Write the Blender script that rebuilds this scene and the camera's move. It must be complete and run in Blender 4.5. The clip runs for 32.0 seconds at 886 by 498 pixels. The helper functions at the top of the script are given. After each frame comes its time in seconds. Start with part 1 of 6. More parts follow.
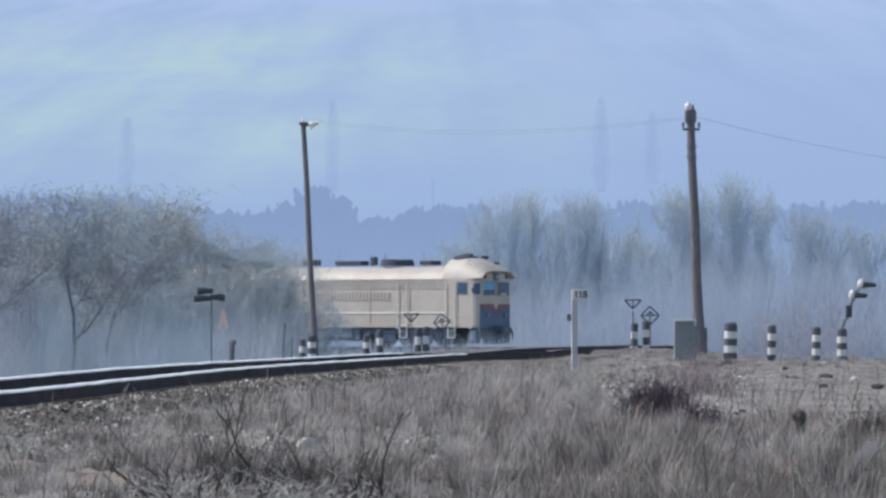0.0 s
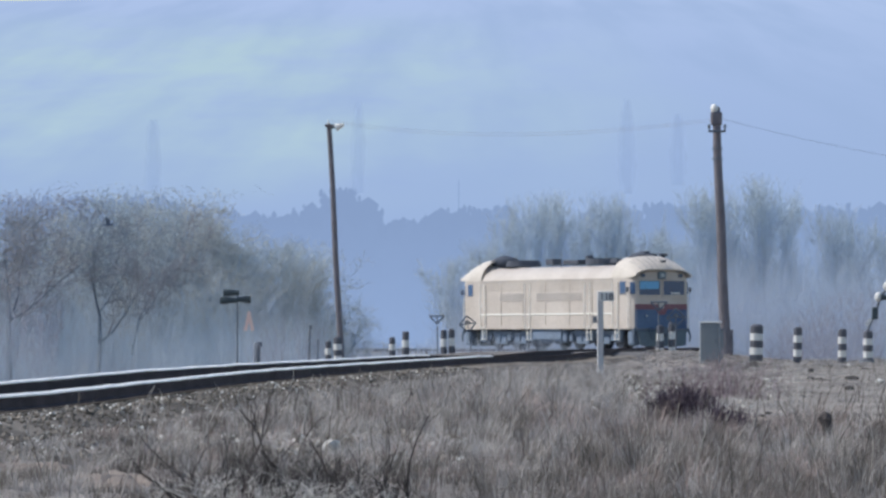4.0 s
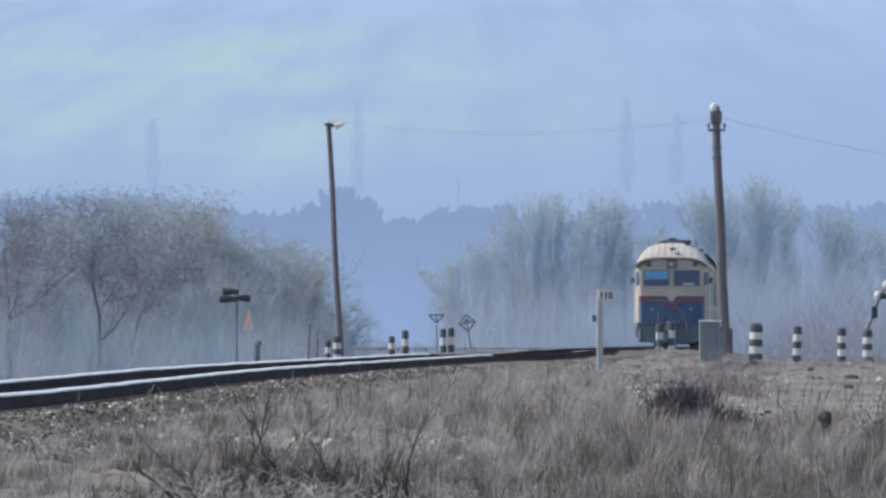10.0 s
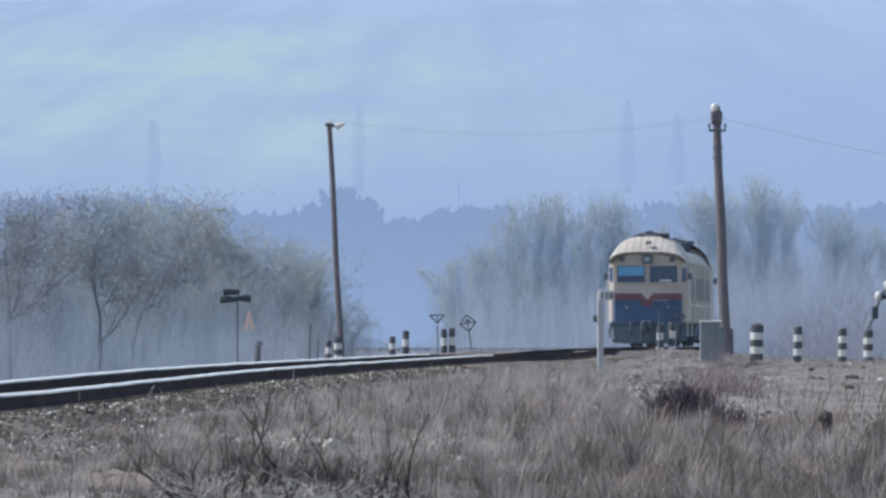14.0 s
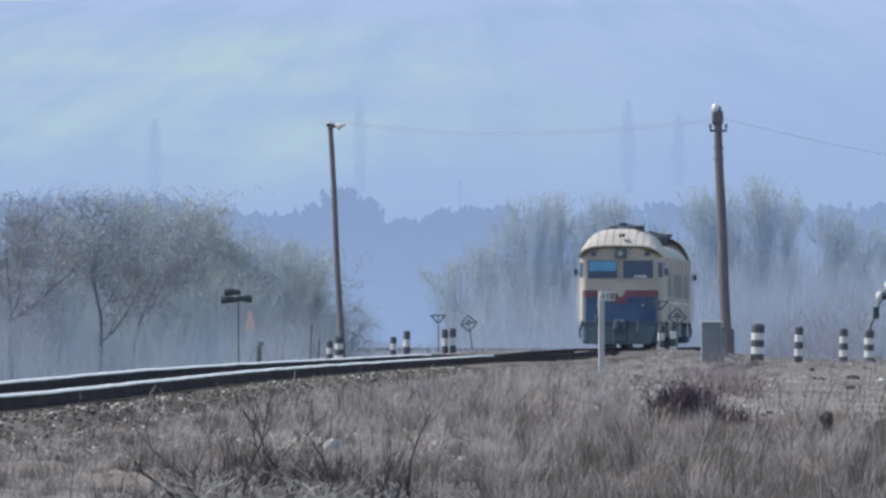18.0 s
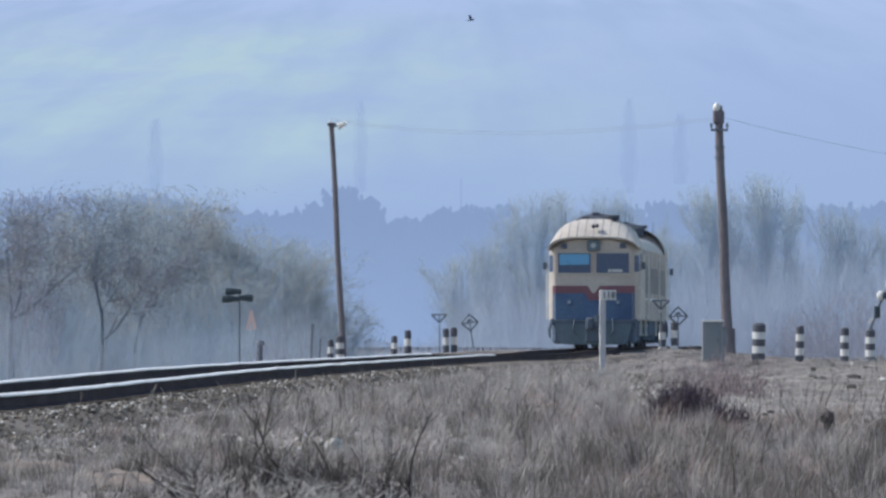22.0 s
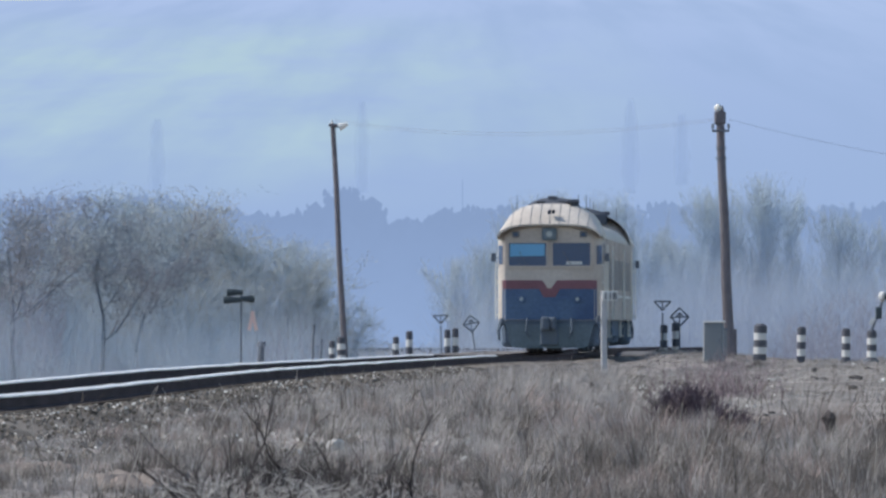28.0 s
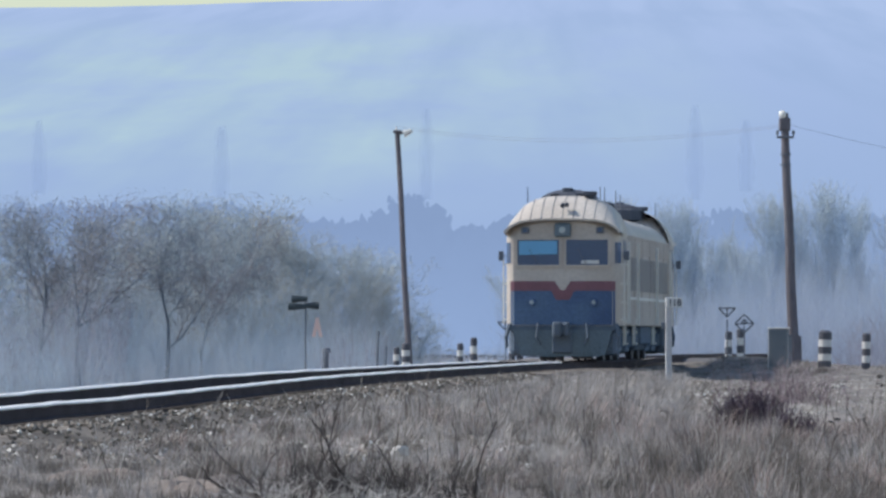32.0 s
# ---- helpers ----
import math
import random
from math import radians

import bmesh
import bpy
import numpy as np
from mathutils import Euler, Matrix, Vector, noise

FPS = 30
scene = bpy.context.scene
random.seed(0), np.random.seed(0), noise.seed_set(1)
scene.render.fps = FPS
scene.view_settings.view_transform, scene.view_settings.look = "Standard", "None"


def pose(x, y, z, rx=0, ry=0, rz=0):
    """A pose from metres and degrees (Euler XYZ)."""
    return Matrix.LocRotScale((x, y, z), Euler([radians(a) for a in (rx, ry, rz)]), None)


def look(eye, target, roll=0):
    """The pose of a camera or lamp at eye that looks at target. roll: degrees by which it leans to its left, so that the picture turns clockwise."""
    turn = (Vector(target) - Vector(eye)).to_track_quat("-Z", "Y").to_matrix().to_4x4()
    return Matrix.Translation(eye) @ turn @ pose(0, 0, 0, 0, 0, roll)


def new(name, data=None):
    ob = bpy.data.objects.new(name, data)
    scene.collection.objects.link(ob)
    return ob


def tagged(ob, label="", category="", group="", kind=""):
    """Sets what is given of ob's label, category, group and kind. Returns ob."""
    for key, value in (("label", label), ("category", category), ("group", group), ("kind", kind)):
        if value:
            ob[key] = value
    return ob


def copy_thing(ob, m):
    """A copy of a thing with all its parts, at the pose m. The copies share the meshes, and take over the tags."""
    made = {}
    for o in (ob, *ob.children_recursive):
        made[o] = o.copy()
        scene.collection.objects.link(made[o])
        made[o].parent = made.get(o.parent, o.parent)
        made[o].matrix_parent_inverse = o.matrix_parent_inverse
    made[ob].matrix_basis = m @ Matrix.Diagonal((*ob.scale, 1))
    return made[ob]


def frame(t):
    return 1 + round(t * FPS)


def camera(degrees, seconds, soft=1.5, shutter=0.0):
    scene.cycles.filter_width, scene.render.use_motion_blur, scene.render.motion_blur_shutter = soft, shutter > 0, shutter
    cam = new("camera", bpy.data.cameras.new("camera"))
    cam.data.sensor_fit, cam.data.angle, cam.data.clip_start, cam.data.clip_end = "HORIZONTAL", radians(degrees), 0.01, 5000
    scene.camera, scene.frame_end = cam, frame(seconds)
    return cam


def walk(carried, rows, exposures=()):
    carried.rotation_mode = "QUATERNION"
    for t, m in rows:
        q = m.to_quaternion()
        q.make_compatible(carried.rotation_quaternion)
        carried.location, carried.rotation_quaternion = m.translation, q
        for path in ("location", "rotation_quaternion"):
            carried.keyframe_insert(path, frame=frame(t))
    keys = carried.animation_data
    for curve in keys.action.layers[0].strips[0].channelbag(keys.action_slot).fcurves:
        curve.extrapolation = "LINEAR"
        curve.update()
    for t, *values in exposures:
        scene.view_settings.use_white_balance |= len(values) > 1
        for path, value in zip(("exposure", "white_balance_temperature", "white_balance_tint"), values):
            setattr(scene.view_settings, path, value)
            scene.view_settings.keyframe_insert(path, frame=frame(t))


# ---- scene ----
cam = camera(9.957, 32.0, soft=2.7)
EYE = (0.0, 0.0, 0.55)
# seconds, degrees turned to the left, degrees tilted up: a long lens on a tripod that is nudged now and then
PAN = [
    (0, -0.2916, -0.0172), (0.5, -0.2807, -0.0032), (1, -0.1808, -0.0051), (1.5, -0.0586, -0.0045), (2, -0.0134, -0.0013),
    (2.5, -0.0095, -0.0013), (3, -0.0057, -0.0013), (3.5, -0.0025, 0.0045), (5.5, 0.0013, 0.0057), (6, 0, 0),
    (6.5, -0.0051, -0.0019), (7, -0.0057, -0.0064), (7.5, -0.0095, -0.0064), (8, -0.0057, -0.0095), (8.5, -0.0064, -0.0083),
    (9, -0.0089, -0.0051), (9.5, -0.0032, -0.0032), (10, -0.0057, -0.0076), (10.5, 0.0032, -0.0115), (11, 0.0032, -0.0121),
    (11.5, 0.0032, -0.0045), (12, 0.0083, -0.0032), (12.5, 0.0121, -0.0013), (13, 0.0013, -0.0051), (13.5, 0.0159, -0.0019),
    (14, 0.0019, -0.0045), (14.5, -0.0013, -0.0019), (16.5, 0.0197, -0), (17, 0.0159, -0.0019), (17.5, 0.0127, -0.0013),
    (18, 0.0127, -0.0013), (18.5, 0.014, -0.0032), (19, 0.0032, -0.0045), (19.5, 0.0076, -0.0064), (20, 0.0216, -0.0076),
    (20.5, 0.0051, -0.0051), (21, 0.0312, -0.0064), (21.5, 0.0229, -0.0089), (22, 0.0248, -0.0095), (22.5, 0.0236, -0.0032),
    (23, 0.0357, -0.0064), (23.5, 0.0388, -0.0013), (24, 0.0586, -0.0013), (24.5, 0.0509, -0.0013), (25, 0.0497, -0.0013),
    (25.5, 0.0586, 0.0032), (27.5, 0.0522, 0), (28, 0.0407, 0), (28.5, 0.0388, 0.0045), (29, 0.0605, 0.014),
    (29.5, 0.0866, 0.049), (30, 0.1318, 0.0573), (30.5, 0.1872, 0.0605), (31, 0.3024, 0.0554), (31.5, 0.4959, 0.091),
    (32, 0.7671, 0.0745),
]
walk(cam, [(t, pose(*EYE, 90.942 + up, 0, left)) for t, left, up in PAN])

# ---- light ----
SUN_EL, SUN_AZ = radians(45), radians(-84)
world = bpy.data.worlds.new("sky")
scene.world = world
world.use_nodes = True
wn = world.node_tree
sky = wn.nodes.new("ShaderNodeTexSky")
sky.sky_type = "NISHITA"
sky.sun_disc = False
sky.sun_elevation, sky.sun_rotation = SUN_EL, SUN_AZ
sky.air_density, sky.dust_density, sky.ozone_density = 1.4, 0.6, 3.0
wn.links.new(sky.outputs[0], wn.nodes["Background"].inputs[0])
wn.nodes["Background"].inputs[1].default_value = 0.135

sun = new("sun", bpy.data.lights.new("sun", "SUN"))
sun.data.energy, sun.data.angle, sun.data.color = 3.9, radians(0.6), (1.0, 0.94, 0.85)
sun.matrix_world = look((-60, 25, 60), (-60 + math.sin(-SUN_AZ) * math.cos(SUN_EL), 25 - math.cos(SUN_AZ) * math.cos(SUN_EL), 60 - math.sin(SUN_EL)))
scene.view_settings.exposure = 0.0

# ---- materials ----


def mat(name, col, rough=0.8, vary=0.25, scale=4.0, bump=0.15, metal=0.0, clear=0.0, other=None, mix_at=0.5, island=0.0, glow=0.0, stretch=(1, 1, 1), leaf=0.0):
    """Two-scale noise on a base colour. clear: share of light that slips between fine twigs. other: a second colour in large patches."""
    m = bpy.data.materials.new(name)
    m.use_nodes = True
    nt = m.node_tree
    n, l = nt.nodes, nt.links
    p, out = n["Principled BSDF"], n["Material Output"]
    co = n.new("ShaderNodeTexCoord")
    mp = n.new("ShaderNodeMapping")
    mp.inputs["Scale"].default_value = stretch
    l.new(co.outputs["Object"], mp.inputs[0])
    big, fine = n.new("ShaderNodeTexNoise"), n.new("ShaderNodeTexNoise")
    big.inputs["Scale"].default_value, fine.inputs["Scale"].default_value = scale * 0.22, scale * 5
    big.inputs["Detail"].default_value, fine.inputs["Detail"].default_value = 4, 3
    for t in (big, fine):
        l.new(mp.outputs[0], t.inputs["Vector"])
    base = n.new("ShaderNodeMix")
    base.data_type = "RGBA"
    base.inputs[6].default_value, base.inputs[7].default_value = (*col, 1), (*(other or col), 1)
    ramp = n.new("ShaderNodeMapRange")
    ramp.inputs[1].default_value, ramp.inputs[2].default_value = mix_at - 0.09, mix_at + 0.09
    l.new(big.outputs[0], ramp.inputs[0])
    l.new(ramp.outputs[0], base.inputs[0])
    # brightness varies with both scales
    add = n.new("ShaderNodeMath")
    add.operation = "ADD"
    l.new(big.outputs[0], add.inputs[0])
    l.new(fine.outputs[0], add.inputs[1])
    val = n.new("ShaderNodeMapRange")
    val.inputs[1].default_value, val.inputs[2].default_value = 0.6, 1.4
    val.inputs[3].default_value, val.inputs[4].default_value = 1 - vary, 1 + vary
    l.new(add.outputs[0], val.inputs[0])
    hsv = n.new("ShaderNodeHueSaturation")
    l.new(base.outputs[2], hsv.inputs["Color"])
    if island:
        geo, mul = n.new("ShaderNodeNewGeometry"), n.new("ShaderNodeMath")
        rnd = n.new("ShaderNodeMapRange")
        rnd.inputs[3].default_value, rnd.inputs[4].default_value = 1 - island, 1 + island
        mul.operation = "MULTIPLY"
        l.new(geo.outputs["Random Per Island"], rnd.inputs[0])
        l.new(rnd.outputs[0], mul.inputs[0])
        l.new(val.outputs[0], mul.inputs[1])
        l.new(mul.outputs[0], hsv.inputs["Value"])
    else:
        l.new(val.outputs[0], hsv.inputs["Value"])
    l.new(hsv.outputs[0], p.inputs["Base Color"])
    p.inputs["Roughness"].default_value, p.inputs["Metallic"].default_value = rough, metal
    p.inputs["Specular IOR Level"].default_value = 0.05 if rough >= 0.75 else 0.4
    if bump:
        b = n.new("ShaderNodeBump")
        b.inputs["Strength"].default_value, b.inputs["Distance"].default_value = bump, 0.02
        l.new(fine.outputs[0], b.inputs["Height"])
        l.new(b.outputs[0], p.inputs["Normal"])
    if glow:
        l.new(hsv.outputs[0], p.inputs["Emission Color"])
        p.inputs["Emission Strength"].default_value = glow
    if leaf:
        # thin dry blades let some light through; on trees it evens shading like haze
        tl, ml = n.new("ShaderNodeBsdfTranslucent"), n.new("ShaderNodeMixShader")
        ml.inputs[0].default_value = leaf
        l.new(hsv.outputs[0], tl.inputs[0])
        l.new(p.outputs[0], ml.inputs[1])
        l.new(tl.outputs[0], ml.inputs[2])
        l.new(ml.outputs[0], out.inputs[0])
    if clear:
        tr, mx = n.new("ShaderNodeBsdfTransparent"), n.new("ShaderNodeMixShader")
        mx.inputs[0].default_value = clear
        l.new(p.outputs[0], mx.inputs[1])
        l.new(tr.outputs[0], mx.inputs[2])
        l.new(mx.outputs[0], out.inputs[0])
    return m


SOIL = mat("dry_soil", (0.20, 0.185, 0.178), 0.95, 0.4, 2.4, 0.7, other=(0.27, 0.245, 0.232))
GRASS = mat("dry_grass", (0.44, 0.415, 0.405), 0.8, 0.3, 1.6, 0, other=(0.30, 0.288, 0.292), island=0.25, leaf=0.25)
GRASS_PALE = mat("pale_grass", (0.46, 0.43, 0.415), 0.8, 0.25, 1.6, 0, other=(0.38, 0.355, 0.34), island=0.25, leaf=0.25)
GRASS_RED = mat("reddish_grass", (0.39, 0.31, 0.295), 0.8, 0.3, 1.6, 0, other=(0.30, 0.245, 0.235), island=0.25, leaf=0.25)
GRASS_DARK = mat("dark_grass", (0.185, 0.168, 0.158), 0.85, 0.3, 1.6, 0, other=(0.13, 0.118, 0.11), island=0.5, leaf=0.25)
CHAR = mat("dark_shrub_wood", (0.075, 0.066, 0.066), 0.9, 0.3, 3.0, 0, island=0.5)
WEED = mat("dead_weed", (0.15, 0.13, 0.12), 0.9, 0.3, 3.0, 0, island=0.5)
SHRUB = mat("shrub_twig", (0.66, 0.62, 0.59), 0.6, 0.25, 6.0, 0, other=(0.40, 0.37, 0.35), island=0.5)
RED_SHRUB = mat("purple_brown_twig", (0.115, 0.09, 0.115), 0.9, 0.3, 6.0, 0, island=0.5)
THICKET = mat("thicket_twig", (0.30, 0.24, 0.26), 0.9, 0.25, 6.0, 0, island=0.5)
TAN_SOIL = mat("tan_soil", (0.285, 0.24, 0.215), 0.95, 0.5, 7.0, 1.0, other=(0.19, 0.165, 0.152))
CLOD = mat("dark_clod", (0.09, 0.085, 0.085), 0.95, 0.3, 8.0, 0.5)
PLANK = mat("weathered_plank", (0.34, 0.31, 0.30), 0.85, 0.25, 6.0, 0.3, stretch=(0.2, 1, 1))
STONE = mat("pale_stone", (0.78, 0.76, 0.72), 0.9, 0.2, 8.0, 0.4)
BALLAST = mat("ballast", (0.145, 0.128, 0.115), 0.95, 0.5, 3.5, 0.6, other=(0.215, 0.19, 0.168))
BALLAST_STONE = mat("ballast_stone", (0.245, 0.22, 0.195), 0.85, 0.35, 9.0, 0.3, other=(0.16, 0.145, 0.13), island=0.5)
SLEEPER = mat("sleeper_tarred_wood", (0.075, 0.065, 0.06), 0.9, 0.25, 6.0, 0.3)
RAIL_SIDE = mat("rail_rust", (0.080, 0.068, 0.078), 0.85, 0.3, 8.0, 0.3)
# Near-white steel: the glint of the rail heads is put into the colour.
RAIL_HEAD = mat("rail_head_glint", (0.93, 0.92, 0.92), 0.5, 0.05, 8.0, 0)
ROAD = mat("road_asphalt", (0.15, 0.145, 0.15), 0.9, 0.3, 2.0, 0.5, other=(0.20, 0.185, 0.175))
POLE = mat("weathered_pole", (0.185, 0.173, 0.195), 0.9, 0.35, 5.0, 0.5, stretch=(1, 1, 0.15))
CERAMIC = mat("white_ceramic", (0.78, 0.77, 0.74), 0.25, 0.05, 8.0, 0)
STAKE = mat("weathered_stake", (0.17, 0.19, 0.23), 0.9, 0.3, 6.0, 0.3)
# Iron lifted towards blue, with haze in the colour.
IRON = mat("dark_iron", (0.13, 0.15, 0.19), 0.6, 0.3, 8.0, 0.2)
WIRE = mat("wire", (0.20, 0.21, 0.26), 0.6, 0.1, 8.0, 0)
WHITE = mat("white_paint", (0.66, 0.66, 0.66), 0.7, 0.12, 6.0, 0.15)
# Post white dulled and black paint raised: haze is mixed into both.
POST = mat("post_white_hazed", (0.50, 0.50, 0.53), 0.8, 0.15, 6.0, 0.15)
BLACK = mat("black_paint", (0.095, 0.10, 0.125), 0.7, 0.2, 6.0, 0.15)
CABINET = mat("cabinet_grey", (0.20, 0.225, 0.255), 0.6, 0.15, 5.0, 0.1)
# Pale metal of the cabinet lid, also painted on as its sunlit edge.
LID_LIT_EDGE = mat("lid_and_lit_edge", (0.72, 0.72, 0.72), 0.4, 0.1, 5.0, 0)
SIGNAL = mat("signal_black", (0.055, 0.075, 0.09), 0.7, 0.2, 6.0, 0.1)
ORANGE = mat("crossbuck_red", (0.86, 0.63, 0.58), 0.7, 0.15, 6.0, 0)
# Haze is mixed into the bark and twig colours, paler and bluer farther off.
BARK = mat("bark_near_hazed", (0.2, 0.235, 0.29), 0.9, 0.25, 5.0, 0.3, leaf=0.3)
TWIG = mat("twig_near_hazed", (0.265, 0.3, 0.35), 0.9, 0.15, 1.2, 0, other=(0.29, 0.27, 0.285), leaf=0.6)
BARK_MID = mat("bark_middle_hazed", (0.437, 0.54, 0.636), 0.9, 0.2, 5.0, 0.2, leaf=0.45)
TWIG_MID = mat("twig_middle_hazed", (0.42, 0.5, 0.57), 0.9, 0.12, 0.8, 0, other=(0.44, 0.44, 0.42), leaf=0.65)
UNDERGROWTH = mat("undergrowth_twig_hazed", (0.5, 0.605, 0.72), 0.9, 0.12, 1.0, 0, other=(0.5, 0.55, 0.63), leaf=0.5)
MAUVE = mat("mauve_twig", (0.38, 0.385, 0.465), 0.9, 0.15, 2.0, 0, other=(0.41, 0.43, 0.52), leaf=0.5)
BARK_FAR = mat("bark_far_hazed", (0.58, 0.69, 0.83), 0.9, 0.1, 5.0, 0, leaf=0.6)
TWIG_FAR = mat("twig_far_hazed", (0.51, 0.60, 0.70), 0.9, 0.10, 1.0, 0, other=(0.51, 0.555, 0.575), leaf=0.65)
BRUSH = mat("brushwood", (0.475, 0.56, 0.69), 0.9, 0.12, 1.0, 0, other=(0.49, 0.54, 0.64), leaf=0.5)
CREAM = mat("cream_paint", (0.57, 0.515, 0.475), 0.5, 0.18, 2.2, 0.05, other=(0.46, 0.41, 0.375))
# Side away from the sun: grime plus some of its shade in the colour.
GRIMY_SHADED = mat("grimy_shaded_cream", (0.55, 0.495, 0.46), 0.6, 0.3, 2.5, 0.08, other=(0.41, 0.36, 0.335))
ROOF = mat("roof_paint", (0.62, 0.57, 0.52), 0.55, 0.2, 2.2, 0.08, other=(0.49, 0.44, 0.395))
# Some haze is mixed into these blue, red and dark locomotive colours.
BLUE = mat("blue_paint", (0.052, 0.10, 0.222), 0.4, 0.3, 2.6, 0.05, other=(0.075, 0.135, 0.245))
RED = mat("red_paint", (0.21, 0.095, 0.125), 0.45, 0.18, 2.0, 0.05)
UNDER = mat("underframe", (0.167, 0.215, 0.291), 0.8, 0.3, 3.0, 0.2)
COUPLING = mat("oily_iron", (0.11, 0.14, 0.185), 0.7, 0.3, 5.0, 0.2)
PLOUGH = mat("plough_green_grey", (0.14, 0.185, 0.225), 0.7, 0.25, 3.0, 0.2)
GREY_LOUVRE = mat("louvre_grey", (0.32, 0.31, 0.32), 0.7, 0.2, 3.0, 0.1)
DARK_ROOF = mat("roof_gear", (0.085, 0.095, 0.12), 0.8, 0.3, 4.0, 0.2)
GLASS = mat("windscreen_glass", (0.06, 0.11, 0.21), 0.10, 0.1, 2.0, 0)
UPPER_PANE = mat("upper_pane", (0.16, 0.42, 0.68), 0.5, 0.05, 2.0, 0)
LENS = mat("lamp_lens", (0.42, 0.48, 0.50), 0.1, 0.05, 2.0, 0)
STEEL = mat("bright_handrail", (0.80, 0.79, 0.75), 0.4, 0.05, 4.0, 0)
# Bluish plumage, partly the haze in front of the bird.
PLUMAGE = mat("dark_plumage", (0.13, 0.17, 0.25), 0.8, 0.15, 20.0, 0)
SACK = mat("pale_bag", (0.50, 0.48, 0.46), 0.6, 0.1, 8.0, 0.3)


def hill_material():
    """Far slopes in spring haze: blue air with pale green fields in long strips."""
    m = bpy.data.materials.new("hazy_hill")
    m.use_nodes = True
    nt = m.node_tree
    n, l = nt.nodes, nt.links
    n.remove(n["Principled BSDF"])
    co, mp = n.new("ShaderNodeTexCoord"), n.new("ShaderNodeMapping")
    mp.inputs["Scale"].default_value = (0.015, 0.0, 0.030)
    l.new(co.outputs["Object"], mp.inputs[0])
    nz = n.new("ShaderNodeTexNoise")
    nz.inputs["Scale"].default_value, nz.inputs["Detail"].default_value, nz.inputs["Roughness"].default_value = 1.0, 4, 0.55
    l.new(mp.outputs[0], nz.inputs["Vector"])
    sep = n.new("ShaderNodeSeparateXYZ")
    l.new(co.outputs["Object"], sep.inputs[0])
    side = n.new("ShaderNodeMapRange")
    side.inputs[1].default_value, side.inputs[2].default_value = 110, -60
    l.new(sep.outputs[0], side.inputs[0])
    ramp = n.new("ShaderNodeMapRange")
    ramp.inputs[1].default_value, ramp.inputs[2].default_value = 0.30, 0.62
    l.new(nz.outputs[0], ramp.inputs[0])
    mul = n.new("ShaderNodeMath")
    mul.operation = "MULTIPLY"
    l.new(ramp.outputs[0], mul.inputs[0])
    l.new(side.outputs[0], mul.inputs[1])
    belt = n.new("ShaderNodeMapRange")
    belt.interpolation_type = "SMOOTHSTEP"
    belt.inputs[1].default_value, belt.inputs[2].default_value = 25, 75
    l.new(sep.outputs[2], belt.inputs[0])
    cap = n.new("ShaderNodeMapRange")
    cap.interpolation_type = "SMOOTHSTEP"
    cap.inputs[1].default_value, cap.inputs[2].default_value = 200, 130
    l.new(sep.outputs[2], cap.inputs[0])
    level = n.new("ShaderNodeMath")
    level.operation = "MULTIPLY"
    l.new(belt.outputs[0], level.inputs[0])
    l.new(cap.outputs[0], level.inputs[1])
    field = n.new("ShaderNodeMath")
    field.operation = "MULTIPLY"
    l.new(mul.outputs[0], field.inputs[0])
    l.new(level.outputs[0], field.inputs[1])
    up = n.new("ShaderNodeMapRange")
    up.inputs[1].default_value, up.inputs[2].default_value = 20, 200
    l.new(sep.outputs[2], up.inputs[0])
    # haze put into the colour, paler towards the crest
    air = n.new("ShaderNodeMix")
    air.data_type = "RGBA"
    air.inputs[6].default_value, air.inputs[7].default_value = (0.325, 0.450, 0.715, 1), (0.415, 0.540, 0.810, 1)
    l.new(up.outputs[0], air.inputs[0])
    mp2, nz2, dk = n.new("ShaderNodeMapping"), n.new("ShaderNodeTexNoise"), n.new("ShaderNodeMapRange")
    mp2.inputs["Scale"].default_value = (0.024, 0.0, 0.014)
    l.new(co.outputs["Object"], mp2.inputs[0])
    l.new(mp2.outputs[0], nz2.inputs["Vector"])
    nz2.inputs["Scale"].default_value, nz2.inputs["Detail"].default_value = 1.0, 4
    dk.inputs[1].default_value, dk.inputs[2].default_value = 0.44, 0.64
    dk.inputs[3].default_value, dk.inputs[4].default_value = 0.0, 0.55
    l.new(nz2.outputs[0], dk.inputs[0])
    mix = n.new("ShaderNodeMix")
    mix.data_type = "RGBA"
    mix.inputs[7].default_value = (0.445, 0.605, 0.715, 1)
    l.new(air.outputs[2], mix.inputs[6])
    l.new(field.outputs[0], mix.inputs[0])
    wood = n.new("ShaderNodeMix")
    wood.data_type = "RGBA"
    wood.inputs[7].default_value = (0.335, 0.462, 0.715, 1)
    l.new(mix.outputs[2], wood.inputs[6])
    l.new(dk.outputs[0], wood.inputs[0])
    # emission only: the slope glows in its haze colour, unlit
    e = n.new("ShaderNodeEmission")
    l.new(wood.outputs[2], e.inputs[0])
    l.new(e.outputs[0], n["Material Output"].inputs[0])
    return m


HILL = hill_material()


